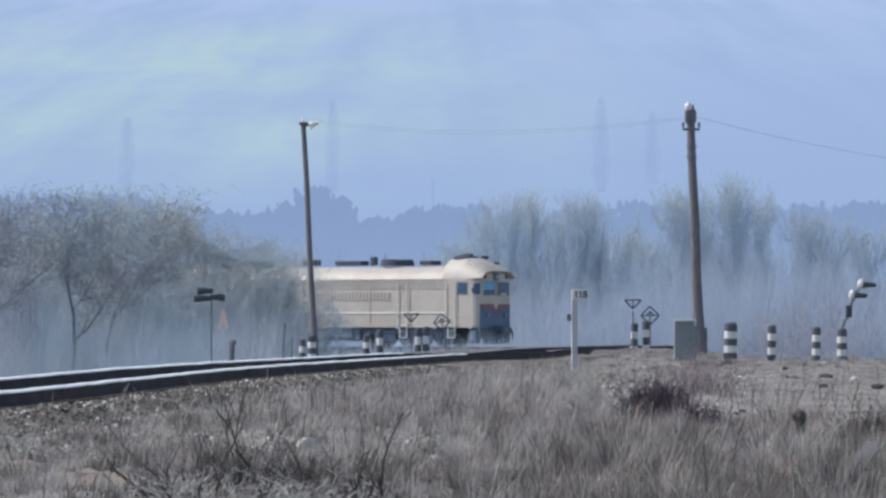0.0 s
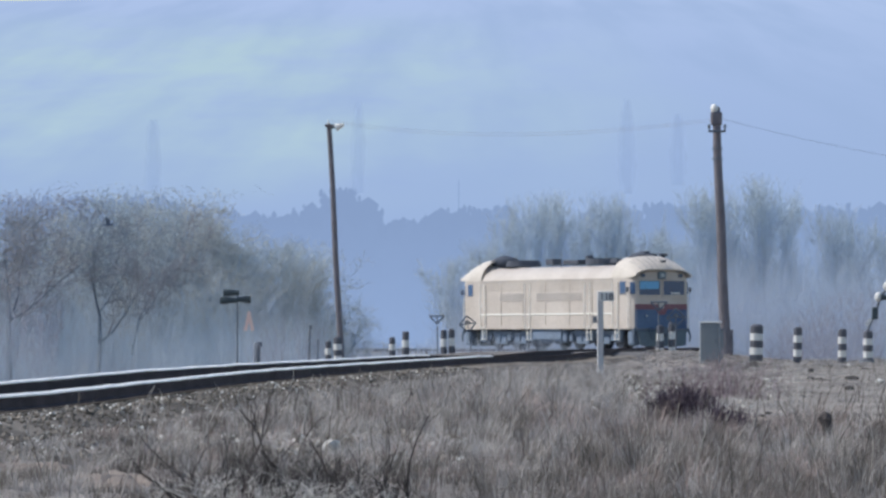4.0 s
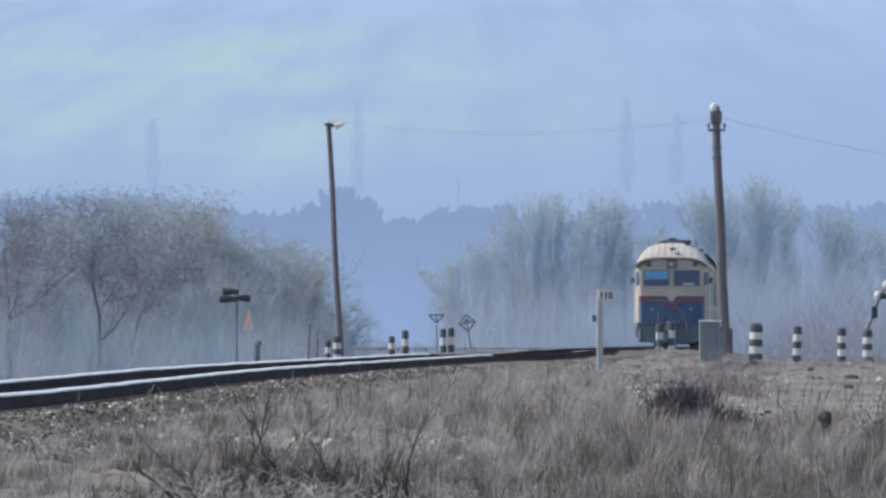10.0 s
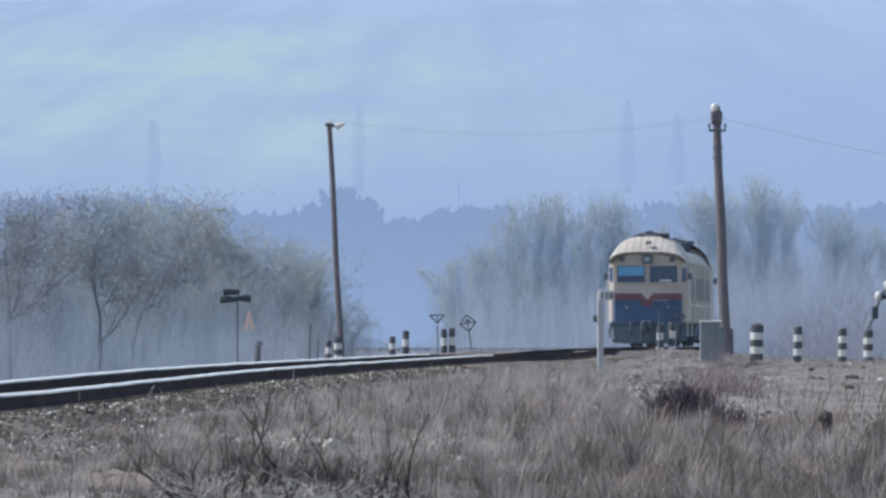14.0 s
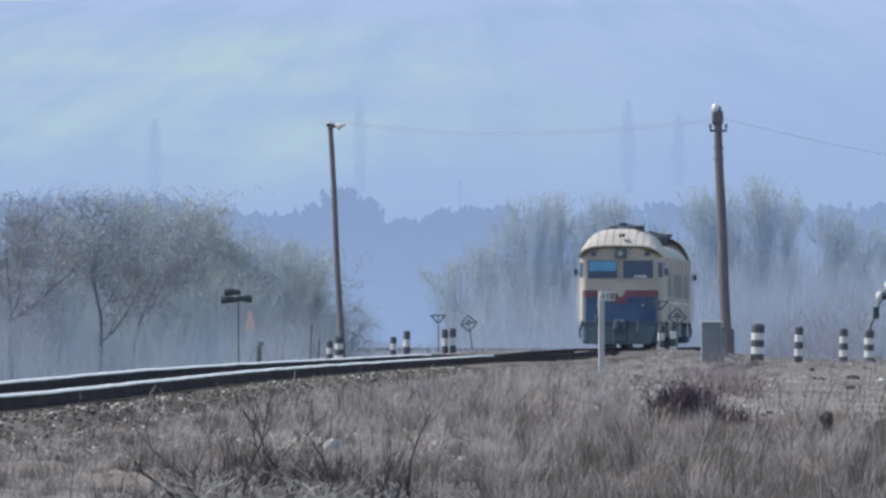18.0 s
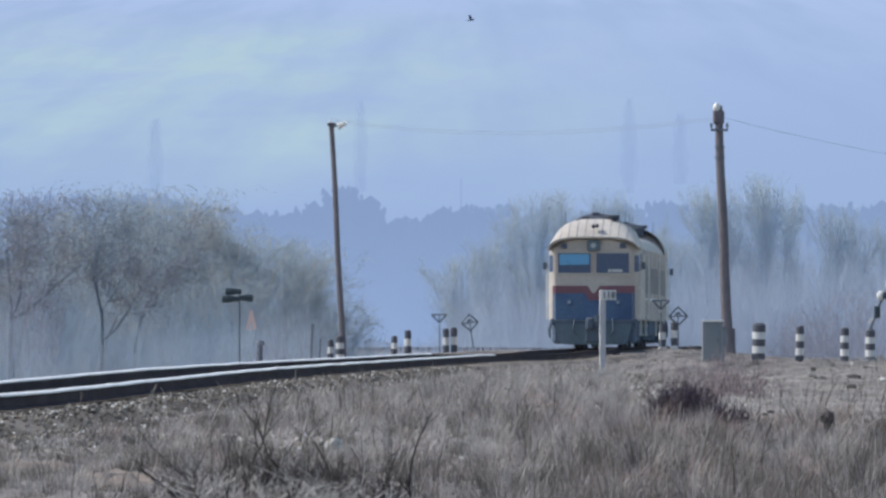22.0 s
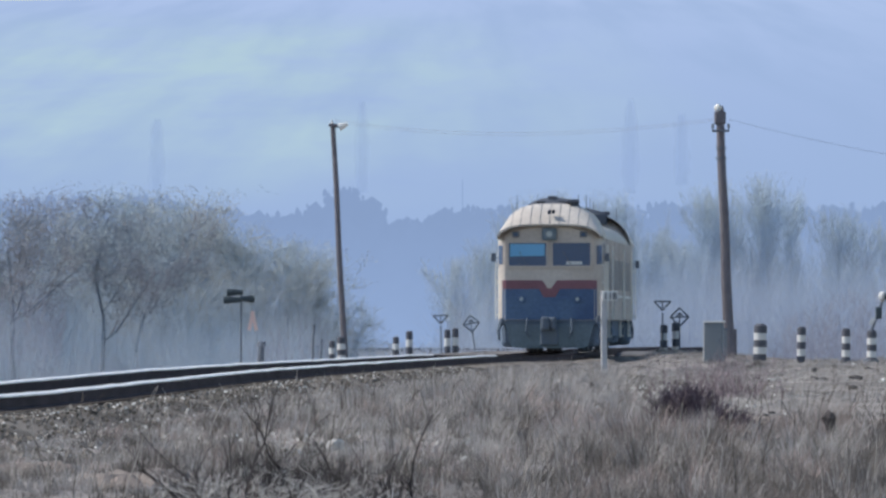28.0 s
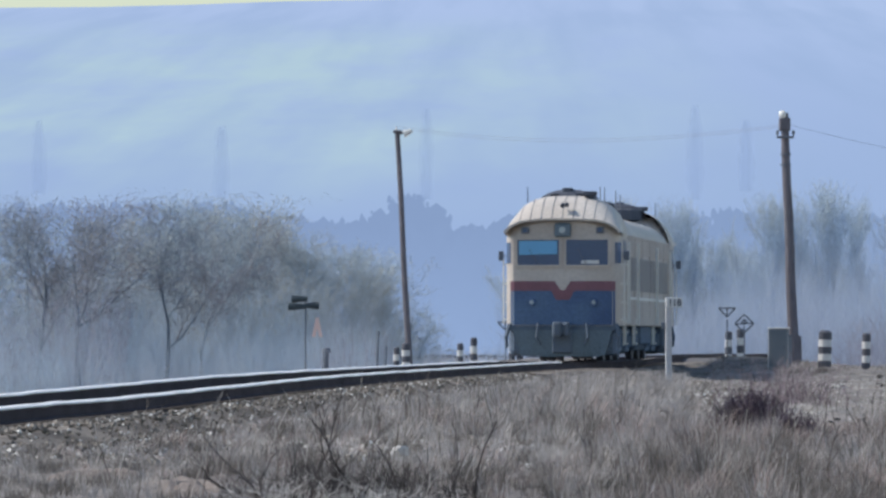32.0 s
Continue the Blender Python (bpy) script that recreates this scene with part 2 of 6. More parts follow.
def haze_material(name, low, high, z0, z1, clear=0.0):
    """Far woods and mast as glowing haze colour, so only their outlines show."""
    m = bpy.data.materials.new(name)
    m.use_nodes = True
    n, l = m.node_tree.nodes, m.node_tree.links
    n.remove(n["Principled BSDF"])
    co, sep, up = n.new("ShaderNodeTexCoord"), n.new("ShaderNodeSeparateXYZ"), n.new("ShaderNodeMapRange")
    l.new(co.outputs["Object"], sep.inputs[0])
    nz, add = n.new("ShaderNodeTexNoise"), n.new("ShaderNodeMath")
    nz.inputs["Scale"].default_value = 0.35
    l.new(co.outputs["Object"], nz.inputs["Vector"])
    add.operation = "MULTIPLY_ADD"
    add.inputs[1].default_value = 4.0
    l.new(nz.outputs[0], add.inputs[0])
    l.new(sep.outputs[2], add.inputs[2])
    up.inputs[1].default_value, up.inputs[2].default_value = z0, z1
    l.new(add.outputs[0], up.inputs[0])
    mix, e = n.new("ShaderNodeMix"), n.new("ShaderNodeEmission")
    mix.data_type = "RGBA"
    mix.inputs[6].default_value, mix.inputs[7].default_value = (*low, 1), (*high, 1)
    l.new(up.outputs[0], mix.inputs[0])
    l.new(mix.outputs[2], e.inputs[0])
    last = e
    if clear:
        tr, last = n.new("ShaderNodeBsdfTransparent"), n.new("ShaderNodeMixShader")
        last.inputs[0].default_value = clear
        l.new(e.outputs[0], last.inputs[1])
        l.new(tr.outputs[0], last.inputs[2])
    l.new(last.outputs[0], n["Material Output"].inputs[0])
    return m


# Low haze is painted in: the wood is paler at its foot.
WOOD_FAR = haze_material("distant_wood_haze", (0.280, 0.398, 0.650), (0.245, 0.348, 0.572), 2.0, 13.0)
POPLAR = haze_material("distant_poplar_haze", (0.255, 0.365, 0.63), (0.255, 0.365, 0.63), 0, 1, clear=0.942)
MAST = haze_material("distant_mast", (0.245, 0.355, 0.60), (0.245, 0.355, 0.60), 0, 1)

# ---- building helpers ----


def part(name, bm, material, parent=None, label=""):
    me = bpy.data.meshes.new(name)
    bm.to_mesh(me)
    bm.free()
    me.materials.append(material)
    ob = new(name, me)
    if parent:
        ob.parent = parent
    if label:
        ob["label"] = label
    return ob


def raw(name, verts, faces, material, parent=None, smooth=False):
    me = bpy.data.meshes.new(name)
    me.from_pydata(verts, [], faces)
    me.materials.append(material)
    if smooth:
        me.shade_smooth()
    ob = new(name, me)
    if parent:
        ob.parent = parent
    return ob


def thing(name, m, label, category, group="", kind=""):
    ob = new(name)
    ob.matrix_basis = m
    return tagged(ob, label, category, group, kind)


def box(bm, cx, cy, cz, sx, sy, sz, bevel=0.0, rot=None):
    g = bmesh.ops.create_cube(bm, size=1.0)
    vs = g["verts"]
    bmesh.ops.scale(bm, vec=(sx, sy, sz), verts=vs)
    if bevel:
        es = list({e for v in vs for e in v.link_edges})
        r = bmesh.ops.bevel(bm, geom=es, offset=bevel, segments=2, profile=0.5, affect="EDGES")
        vs = list({v for f in r["faces"] for v in f.verts} | {v for v in vs if v.is_valid})
    if rot is not None:
        bmesh.ops.rotate(bm, cent=(0, 0, 0), matrix=rot, verts=vs)
    bmesh.ops.translate(bm, vec=(cx, cy, cz), verts=vs)
    return bm


def tube(bm, a, b, r0, r1=None, n=8, caps=True):
    a, b = Vector(a), Vector(b)
    d = b - a
    q = d.to_track_quat("Z", "Y").to_matrix().to_4x4()
    bmesh.ops.create_cone(bm, cap_ends=caps, segments=n, radius1=r0, radius2=r0 if r1 is None else r1, depth=d.length,
                          matrix=Matrix.Translation((a + b) / 2) @ q)
    return bm


def stem(bm, a, b, r0, r1, wave, n=12, steps=8):
    """One tapered, slightly crooked shaft."""
    rings = []
    for i in range(steps + 1):
        k = i / steps
        c = [a[j] + (b[j] - a[j]) * k for j in range(3)]
        c[0] += 0.012 * math.sin(i * wave)
        r = r0 + (r1 - r0) * k
        rings.append([bm.verts.new((c[0] + r * math.cos(2 * math.pi * j / n), c[1] + r * math.sin(2 * math.pi * j / n), c[2])) for j in range(n)])
    for p, q in zip(rings, rings[1:]):
        for j in range(n):
            bm.faces.new((p[j], p[(j + 1) % n], q[(j + 1) % n], q[j]))
    bm.faces.new(rings[-1])
    return bm


def B():
    return bmesh.new()


def prism(bm, pts, axis_from, axis_to, plane="xz"):
    """A flat outline of (u, v) given thickness between two values of the third axis."""
    def at(u, v, w):
        return (u, w, v) if plane == "xz" else (u, v, w) if plane == "xy" else (w, u, v)
    lo = [bm.verts.new(at(u, v, axis_from)) for u, v in pts]
    hi = [bm.verts.new(at(u, v, axis_to)) for u, v in pts]
    n = len(pts)
    bm.faces.new(lo), bm.faces.new(hi[::-1])
    for i in range(n):
        bm.faces.new((lo[i], hi[i], hi[(i + 1) % n], lo[(i + 1) % n]))
    bmesh.ops.recalc_face_normals(bm, faces=bm.faces)
    return bm


def tubes(segs, sides):
    """Vertices and faces of many tapered open tubes at once. segs: rows of x0 y0 z0 x1 y1 z1 r0 r1."""
    s = np.asarray(segs, dtype=float)
    a, b, r0, r1 = s[:, :3], s[:, 3:6], s[:, 6], s[:, 7]
    d = b - a
    d /= np.linalg.norm(d, axis=1)[:, None] + 1e-9
    ref = np.where(np.abs(d[:, 2:3]) > 0.9, [[1.0, 0, 0]], [[0, 0, 1.0]])
    u = np.cross(d, ref)
    u /= np.linalg.norm(u, axis=1)[:, None]
    w = np.cross(d, u)
    rings = []
    for base, r in ((a, r0), (b, r1)):
        for k in range(sides):
            c, sn = math.cos(2 * math.pi * k / sides), math.sin(2 * math.pi * k / sides)
            rings.append(base + (u * c + w * sn) * r[:, None])
    verts = np.stack(rings, axis=1).reshape(-1, 3)
    faces = []
    for i in range(len(s)):
        o = i * 2 * sides
        for k in range(sides):
            k2 = (k + 1) % sides
            faces.append((o + k, o + k2, o + sides + k2, o + sides + k))
    return verts.tolist(), faces


# ---- the line of the railway ----
LINE = [(-36, -300), (-20.5, -120), (-13.6, -40), (-8.85, 15), (-5.1, 58.7), (-2.85, 85), (0.10, 118), (1.33, 131), (2.99, 146), (4.57, 164), (6.05, 179.5),
        (8.37, 201), (9.95, 215.5), (10.75, 226), (10.3, 231.6), (9.0, 236.8), (7.1, 241.2), (3.8, 246.2), (-0.9, 250.4), (-10.5, 255), (-30, 259), (-90, 264), (-300, 280)]


def catmull(pts, step=0.5):
    p = [Vector((*a, 0)) for a in pts]
    p = [2 * p[0] - p[1], *p, 2 * p[-1] - p[-2]]
    out = []
    for i in range(1, len(p) - 2):
        p0, p1, p2, p3 = p[i - 1:i + 3]
        t0, t1 = 0.0, (p1 - p0).length ** 0.5
        t2 = t1 + (p2 - p1).length ** 0.5
        t3 = t2 + (p3 - p2).length ** 0.5
        k = max(2, int((p2 - p1).length / step))
        for j in range(k):
            t = t1 + (t2 - t1) * j / k
            a1 = p0 * ((t1 - t) / (t1 - t0)) + p1 * ((t - t0) / (t1 - t0))
            a2 = p1 * ((t2 - t) / (t2 - t1)) + p2 * ((t - t1) / (t2 - t1))
            a3 = p2 * ((t3 - t) / (t3 - t2)) + p3 * ((t - t2) / (t3 - t2))
            b1 = a1 * ((t2 - t) / (t2 - t0)) + a2 * ((t - t0) / (t2 - t0))
            b2 = a2 * ((t3 - t) / (t3 - t1)) + a3 * ((t - t1) / (t3 - t1))
            out.append(b1 * ((t2 - t) / (t2 - t1)) + b2 * ((t - t1) / (t2 - t1)))
    out.append(p[-2])
    return np.array([[v.x, v.y] for v in out])


TRACK = catmull(LINE)
ARC = np.concatenate([[0], np.cumsum(np.linalg.norm(np.diff(TRACK, axis=0), axis=1))])


def on_line(a):
    return np.array([np.interp(a, ARC, TRACK[:, 0]), np.interp(a, ARC, TRACK[:, 1])])


def along(a, e=0.4):
    d = on_line(a + e) - on_line(a - e)
    return d / np.linalg.norm(d)


def arc_at(x, y):
    return ARC[np.argmin((TRACK[:, 0] - x) ** 2 + (TRACK[:, 1] - y) ** 2)]


def off_line(x, y):
    """Distance from the middle of the track."""
    return math.sqrt(np.min((TRACK[:, 0] - x) ** 2 + (TRACK[:, 1] - y) ** 2))


CANT = -0.010     # the inner rail, away from the camera, lies a little higher


def grade(x, y):
    """The line dips away beyond the bend, and a little towards the camera."""
    if y > 235:
        return -0.20 - min(1.5, max(0.0, -12.5 - x) * 0.14)
    return float(np.interp(y, (-100, 30, 58, 75, 85, 106, 118, 131, 139, 152, 162, 185, 215, 235), (-0.18, -0.14, -0.09, 0.0, 0.02, 0.03, 0.04, -0.015, -0.035, 0.015, 0.01, 0.0, -0.03, -0.20)))


def rail_z(side):
    return CANT * side


# ---- ground ----
ROAD_LINE = np.array([(-60, 232), (-40, 214), (-24, 198), (-10, 186), (-2, 179), (3, 174), (6.5, 169), (10, 162), (15, 154), (24, 146), (50, 132)], dtype=float)


def lane_z(x):
    """The lane climbs to the line and drops again beyond it."""
    return -0.36 - min(1.3, max(0.0, -4.6 - x) * 0.45)


def from_road(x, y):
    """Distance from the middle of the lane."""
    a, b = ROAD_LINE[:-1], ROAD_LINE[1:]
    d = b - a
    p = np.array([x, y])
    k = np.clip(((p - a) * d).sum(1) / (d * d).sum(1), 0, 1)
    return float(np.min(np.linalg.norm(a + d * k[:, None] - p, axis=1)))


def side_of_line(x, y):
    """Distance from the track, positive on the camera's side."""
    i = int(np.argmin((TRACK[:, 0] - x) ** 2 + (TRACK[:, 1] - y) ** 2))
    j = min(max(i, 1), len(TRACK) - 2)
    d = TRACK[j + 1] - TRACK[j - 1]
    v = np.array([x, y]) - TRACK[i]
    s = d[1] * v[0] - d[0] * v[1]
    return math.copysign(math.hypot(*v), s)


LOW = -1.8       # the fields beyond lie lower than the line and the lane


def lift(x, y):
    """Height of the open ground."""
    if not (-160 < x < 160 and -150 < y < 420):
        return LOW
    rough = 0.05 * noise.noise((x * 0.13, y * 0.09, 0.3)) + 0.03 * noise.noise((x * 0.5, y * 0.4, 2.0))
    s = side_of_line(x, y)
    z = -0.30 - max(0.0, y - 150) * 0.10
    if s < 0 or y > 226:
        z = min(z, -0.42 - max(0.0, abs(s) - 3.0) * 0.35)
    elif abs(s) > 3:
        z = max(z, LOW)
    z = max(z, LOW, -0.42 + grade(x, y) - max(0.0, abs(s) - 3.0) * 0.35)
    z = max(z, lane_z(x) - 0.10 - max(0.0, from_road(x, y) - 4.5) * 0.3)
    if abs(s) < 3.0:
        z = min(z, -0.34 + grade(x, y))
    if s > 2.2:
        # a low grassy bank beside the crossing
        z += 0.34 * math.exp(-((y - 149) / 9) ** 2) * math.exp(-((x - 6.7) / 1.9) ** 2) * min(1.0, (s - 2.2) / 0.8)
        z -= 0.42 * math.exp(-((y - 125) / 13) ** 2) * math.exp(-((x - 5.6) / 2.1) ** 2) * min(1.0, (s - 2.2) / 0.8)
    return z + rough


def graded(lo, hi, mid, fine, n):
    """Coordinates dense near mid and coarse far away."""
    t = np.linspace(-1, 1, n)
    k = np.sinh(t * 6.0) / np.sinh(6.0)
    return np.unique(np.concatenate([mid + np.where(k < 0, k * (mid - lo), k * (hi - mid)), fine]))


def build_ground():
    xs = graded(-4200, 4200, 3, np.arange(-16, 24, 0.8), 40)
    ys = graded(-3600, 4300, 110, np.arange(10, 262, 1.8), 50)
    verts = [(x, y, lift(x, y)) for y in ys for x in xs]
    w = len(xs)
    faces = [(j * w + i, j * w + i + 1, (j + 1) * w + i + 1, (j + 1) * w + i) for j in range(len(ys) - 1) for i in range(w - 1)]
    g = raw("ground", verts, faces, SOIL, smooth=True)
    tagged(g, "flat open plain of dry grass and bare soil", "ground", kind="structure")


def build_hill():
    xs = np.linspace(-2600, 2600, 90)
    ys = np.concatenate([np.linspace(1080, 3300, 50), np.linspace(3340, 4300, 12)])
    verts = []
    for y in ys:
        for x in xs:
            crest = 212 + 6 * math.sin(x * 0.004 + 1) + 0.004 * x
            z = min((y - 1080) * 0.1, crest) + 5 * noise.noise((x * 0.002, y * 0.002, 5)) * min(1, (y - 1080) / 400)
            if y > 3200:
                z = crest + 2 * noise.noise((x * 0.01, 0, 1)) - (y - 3200) * 0.03
            verts.append((x, y, max(z, -2)))
    w = len(xs)
    faces = [(j * w + i, j * w + i + 1, (j + 1) * w + i + 1, (j + 1) * w + i) for j in range(len(ys) - 1) for i in range(w - 1)]
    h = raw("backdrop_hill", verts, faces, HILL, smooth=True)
    tagged(h, "long hazy blue hillside with pale green fields", "hill", kind="structure")


def unit_ball():
    bm = bmesh.new()
    bmesh.ops.create_icosphere(bm, subdivisions=1, radius=1.0)
    bm.verts.index_update()
    out = [tuple(v.co) for v in bm.verts], [tuple(v.index for v in f.verts) for f in bm.faces]
    bm.free()
    return out


BALL = unit_ball()


def build_far_wood():
    """A belt of conifers and bare crowns, so far off that only its ragged outline shows."""
    rng = random.Random(4)
    verts, faces = [], []
    for i in range(900):
        y = rng.uniform(455, 520)
        px = rng.uniform(-0.16, 0.16)
        x = px * y
        h = 11.2 + 1.0 * noise.noise((px * 60, 0, 0)) + rng.uniform(-2.0, 0.7)
        h += 2.3 * math.exp(-((px + 0.020) / 0.006) ** 2) + 1.6 * min(1.0, max(0.0, (-px - 0.035) * 40)) + 0.8 * (px > 0.03)
        h = h * y / 470 + 1.6
        wide = rng.uniform(0.9, 1.7)
        for k in range(6):
            c = (x + rng.gauss(0, wide * 0.55), y + rng.gauss(0, wide * 0.5), LOW + h * (1 - 0.09 * k) - wide * 0.7)
            r = wide * rng.uniform(0.35, 0.8) * (1 + 0.22 * k)
            o = len(verts)
            for q in BALL[0]:
                g = r * rng.uniform(0.7, 1.25)
                verts.append((c[0] + q[0] * g, c[1] + q[1] * g, c[2] + q[2] * g * 1.2))
            faces += [tuple(o + i for i in f) for f in BALL[1]]
        for k in range(7):
            c = (x + rng.gauss(0, wide * 0.6), y, LOW + h - wide * 0.3 - abs(rng.gauss(0, 0.9)) + rng.uniform(0, 0.5))
            r = rng.uniform(0.12, 0.34)
            o = len(verts)
            for q in BALL[0]:
                verts.append((c[0] + q[0] * r, c[1] + q[1] * r, c[2] + q[2] * r * rng.uniform(1.0, 2.4)))
            faces += [tuple(o + i for i in f) for f in BALL[1]]
    # flat panels as undergrowth in the same haze colour close the belt near the ground
    for i in range(160):
        px = -0.17 + 0.34 * i / 159
        y = 450
        o = len(verts)
        t = LOW + 7.5 + rng.uniform(-1, 1)
        verts += [(px * y - 0.8, y, LOW - 0.5), (px * y + 0.8, y, LOW - 0.5), (px * y + 0.7, y + 4, t), (px * y - 0.7, y + 4, t)]
        faces.append((o, o + 1, o + 2, o + 3))
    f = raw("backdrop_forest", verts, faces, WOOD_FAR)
    tagged(f, "distant belt of blue hazy woodland below the hill", "forest", kind="stuff")


def build_poplars():
    rng = random.Random(9)
    for px, top, wide in ((-0.0570, 25, 4.6), (-0.0166, 30, 3.8), (0.0362, 30, 4.4), (0.0462, 27, 4.2), (-0.0930, 28, 4.2)):
        y = 1500 + rng.uniform(-40, 60)
        x, base = px * y, 39.0
        t = thing("poplar_tree", pose(x, y, base), "faint tall poplar far off in the haze", "tree", "poplars on the hillside")
        bm = B()
        tube(bm, (0, 0, -1), (0, 0, 2.0), 0.12, 0.1, 6, caps=False)
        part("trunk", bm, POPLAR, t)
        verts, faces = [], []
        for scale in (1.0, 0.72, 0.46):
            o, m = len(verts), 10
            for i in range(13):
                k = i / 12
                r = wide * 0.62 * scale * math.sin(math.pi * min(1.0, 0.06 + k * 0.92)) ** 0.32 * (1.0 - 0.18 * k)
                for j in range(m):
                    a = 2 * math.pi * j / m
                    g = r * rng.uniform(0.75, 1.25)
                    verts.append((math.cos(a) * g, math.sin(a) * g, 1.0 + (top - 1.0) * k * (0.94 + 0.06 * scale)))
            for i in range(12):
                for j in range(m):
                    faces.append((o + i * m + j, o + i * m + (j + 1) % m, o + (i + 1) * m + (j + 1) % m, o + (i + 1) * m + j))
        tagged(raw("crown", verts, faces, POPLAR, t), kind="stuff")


def build_mast():
    """A thin mast on the plain below the hill."""
    t = thing("distant_mast", pose(1.75, 560, LOW), "thin grey mast far off in the haze", "mast")
    bm = B()
    tube(bm, (0, 0, -0.5), (0, 0, 19.2), 0.07, 0.05, 6)
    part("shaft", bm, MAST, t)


# ---- railway ----
def build_track():
    tr = thing("railway_track", pose(0, 0, 0), "single railway track on ballast with rail heads whitened as glint", "railway track", kind="structure")
    keep = [i for i in range(len(TRACK)) if TRACK[i, 1] > -60 or i % 8 == 0]
    pts = TRACK[keep]
    tang = np.gradient(pts, axis=0)
    tang /= np.linalg.norm(tang, axis=1)[:, None]
    nor = np.stack([tang[:, 1], -tang[:, 0]], axis=1)
    for side in (-1, 1):
        top = rail_z(side)
        # web and foot
        prof = [(-0.066, -0.18), (-0.066, -0.168), (-0.012, -0.150), (-0.010, -0.050), (-0.036, -0.040), (-0.036, -0.020),
                (0.036, -0.020), (0.036, -0.040), (0.010, -0.050), (0.012, -0.150), (0.066, -0.168), (0.066, -0.18)]
        # head tilted to the camera's side so its white top shows as glint
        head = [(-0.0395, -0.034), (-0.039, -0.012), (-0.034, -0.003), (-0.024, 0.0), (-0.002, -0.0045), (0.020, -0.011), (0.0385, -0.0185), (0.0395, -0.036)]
        bar = None
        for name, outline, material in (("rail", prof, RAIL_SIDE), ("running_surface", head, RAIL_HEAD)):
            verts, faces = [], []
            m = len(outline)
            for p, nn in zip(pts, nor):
                # small waves along the rails, heat shimmer built into their shape
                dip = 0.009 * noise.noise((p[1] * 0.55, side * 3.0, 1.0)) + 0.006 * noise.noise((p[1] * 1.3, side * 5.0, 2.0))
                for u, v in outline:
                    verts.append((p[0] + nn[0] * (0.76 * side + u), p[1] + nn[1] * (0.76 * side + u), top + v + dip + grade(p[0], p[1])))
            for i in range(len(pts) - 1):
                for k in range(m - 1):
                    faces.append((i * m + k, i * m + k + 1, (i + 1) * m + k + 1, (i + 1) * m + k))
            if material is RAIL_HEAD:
                # the whitened head ends where haze would dull the glint
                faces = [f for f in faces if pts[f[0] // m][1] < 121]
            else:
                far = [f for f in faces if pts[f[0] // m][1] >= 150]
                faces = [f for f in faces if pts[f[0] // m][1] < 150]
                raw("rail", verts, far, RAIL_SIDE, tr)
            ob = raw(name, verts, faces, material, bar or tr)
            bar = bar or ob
    # ballast bed
    prof = [(-2.9, -0.62), (-1.75, -0.29), (-1.3, -0.23), (-1.2, -0.25), (1.1, -0.25), (1.25, -0.185), (1.75, -0.20), (2.9, -0.62)]
    verts, faces = [], []
    for i, (p, nn) in enumerate(zip(pts, nor)):
        for u, v in prof:
            j = 0.02 * noise.noise((p[0] * 2 + u, p[1] * 2, 0))
            verts.append((p[0] + nn[0] * u, p[1] + nn[1] * u, v + j + grade(p[0], p[1])))
    m = len(prof)
    for i in range(len(pts) - 1):
        for k in range(m - 1):
            faces.append((i * m + k, i * m + k + 1, (i + 1) * m + k + 1, (i + 1) * m + k))
    raw("ballast_bed", verts, faces, BALLAST, tr)
    return tr


def build_sleepers(tr):
    bm = B()
    box(bm, 0, 0, 0, 2.7, 0.26, 0.17, 0.02)
    me = bpy.data.meshes.new("sleeper")
    bm.to_mesh(me)
    bm.free()
    me.materials.append(SLEEPER)
    a0, a1 = arc_at(-8.0, 25), arc_at(6, 180)
    n = 284
    for i in range(n):
        a = a0 + (a1 - a0) * i / (n - 1)
        p, d = on_line(a), along(a)
        s = new("sleeper", me)
        s.matrix_basis = pose(p[0], p[1], -0.295 + grade(p[0], p[1]), 0, degrees_of(-CANT / 0.76), degrees_of(math.atan2(d[1], d[0])) - 90)
        s.parent = tr


def degrees_of(r):
    return r * 180 / math.pi


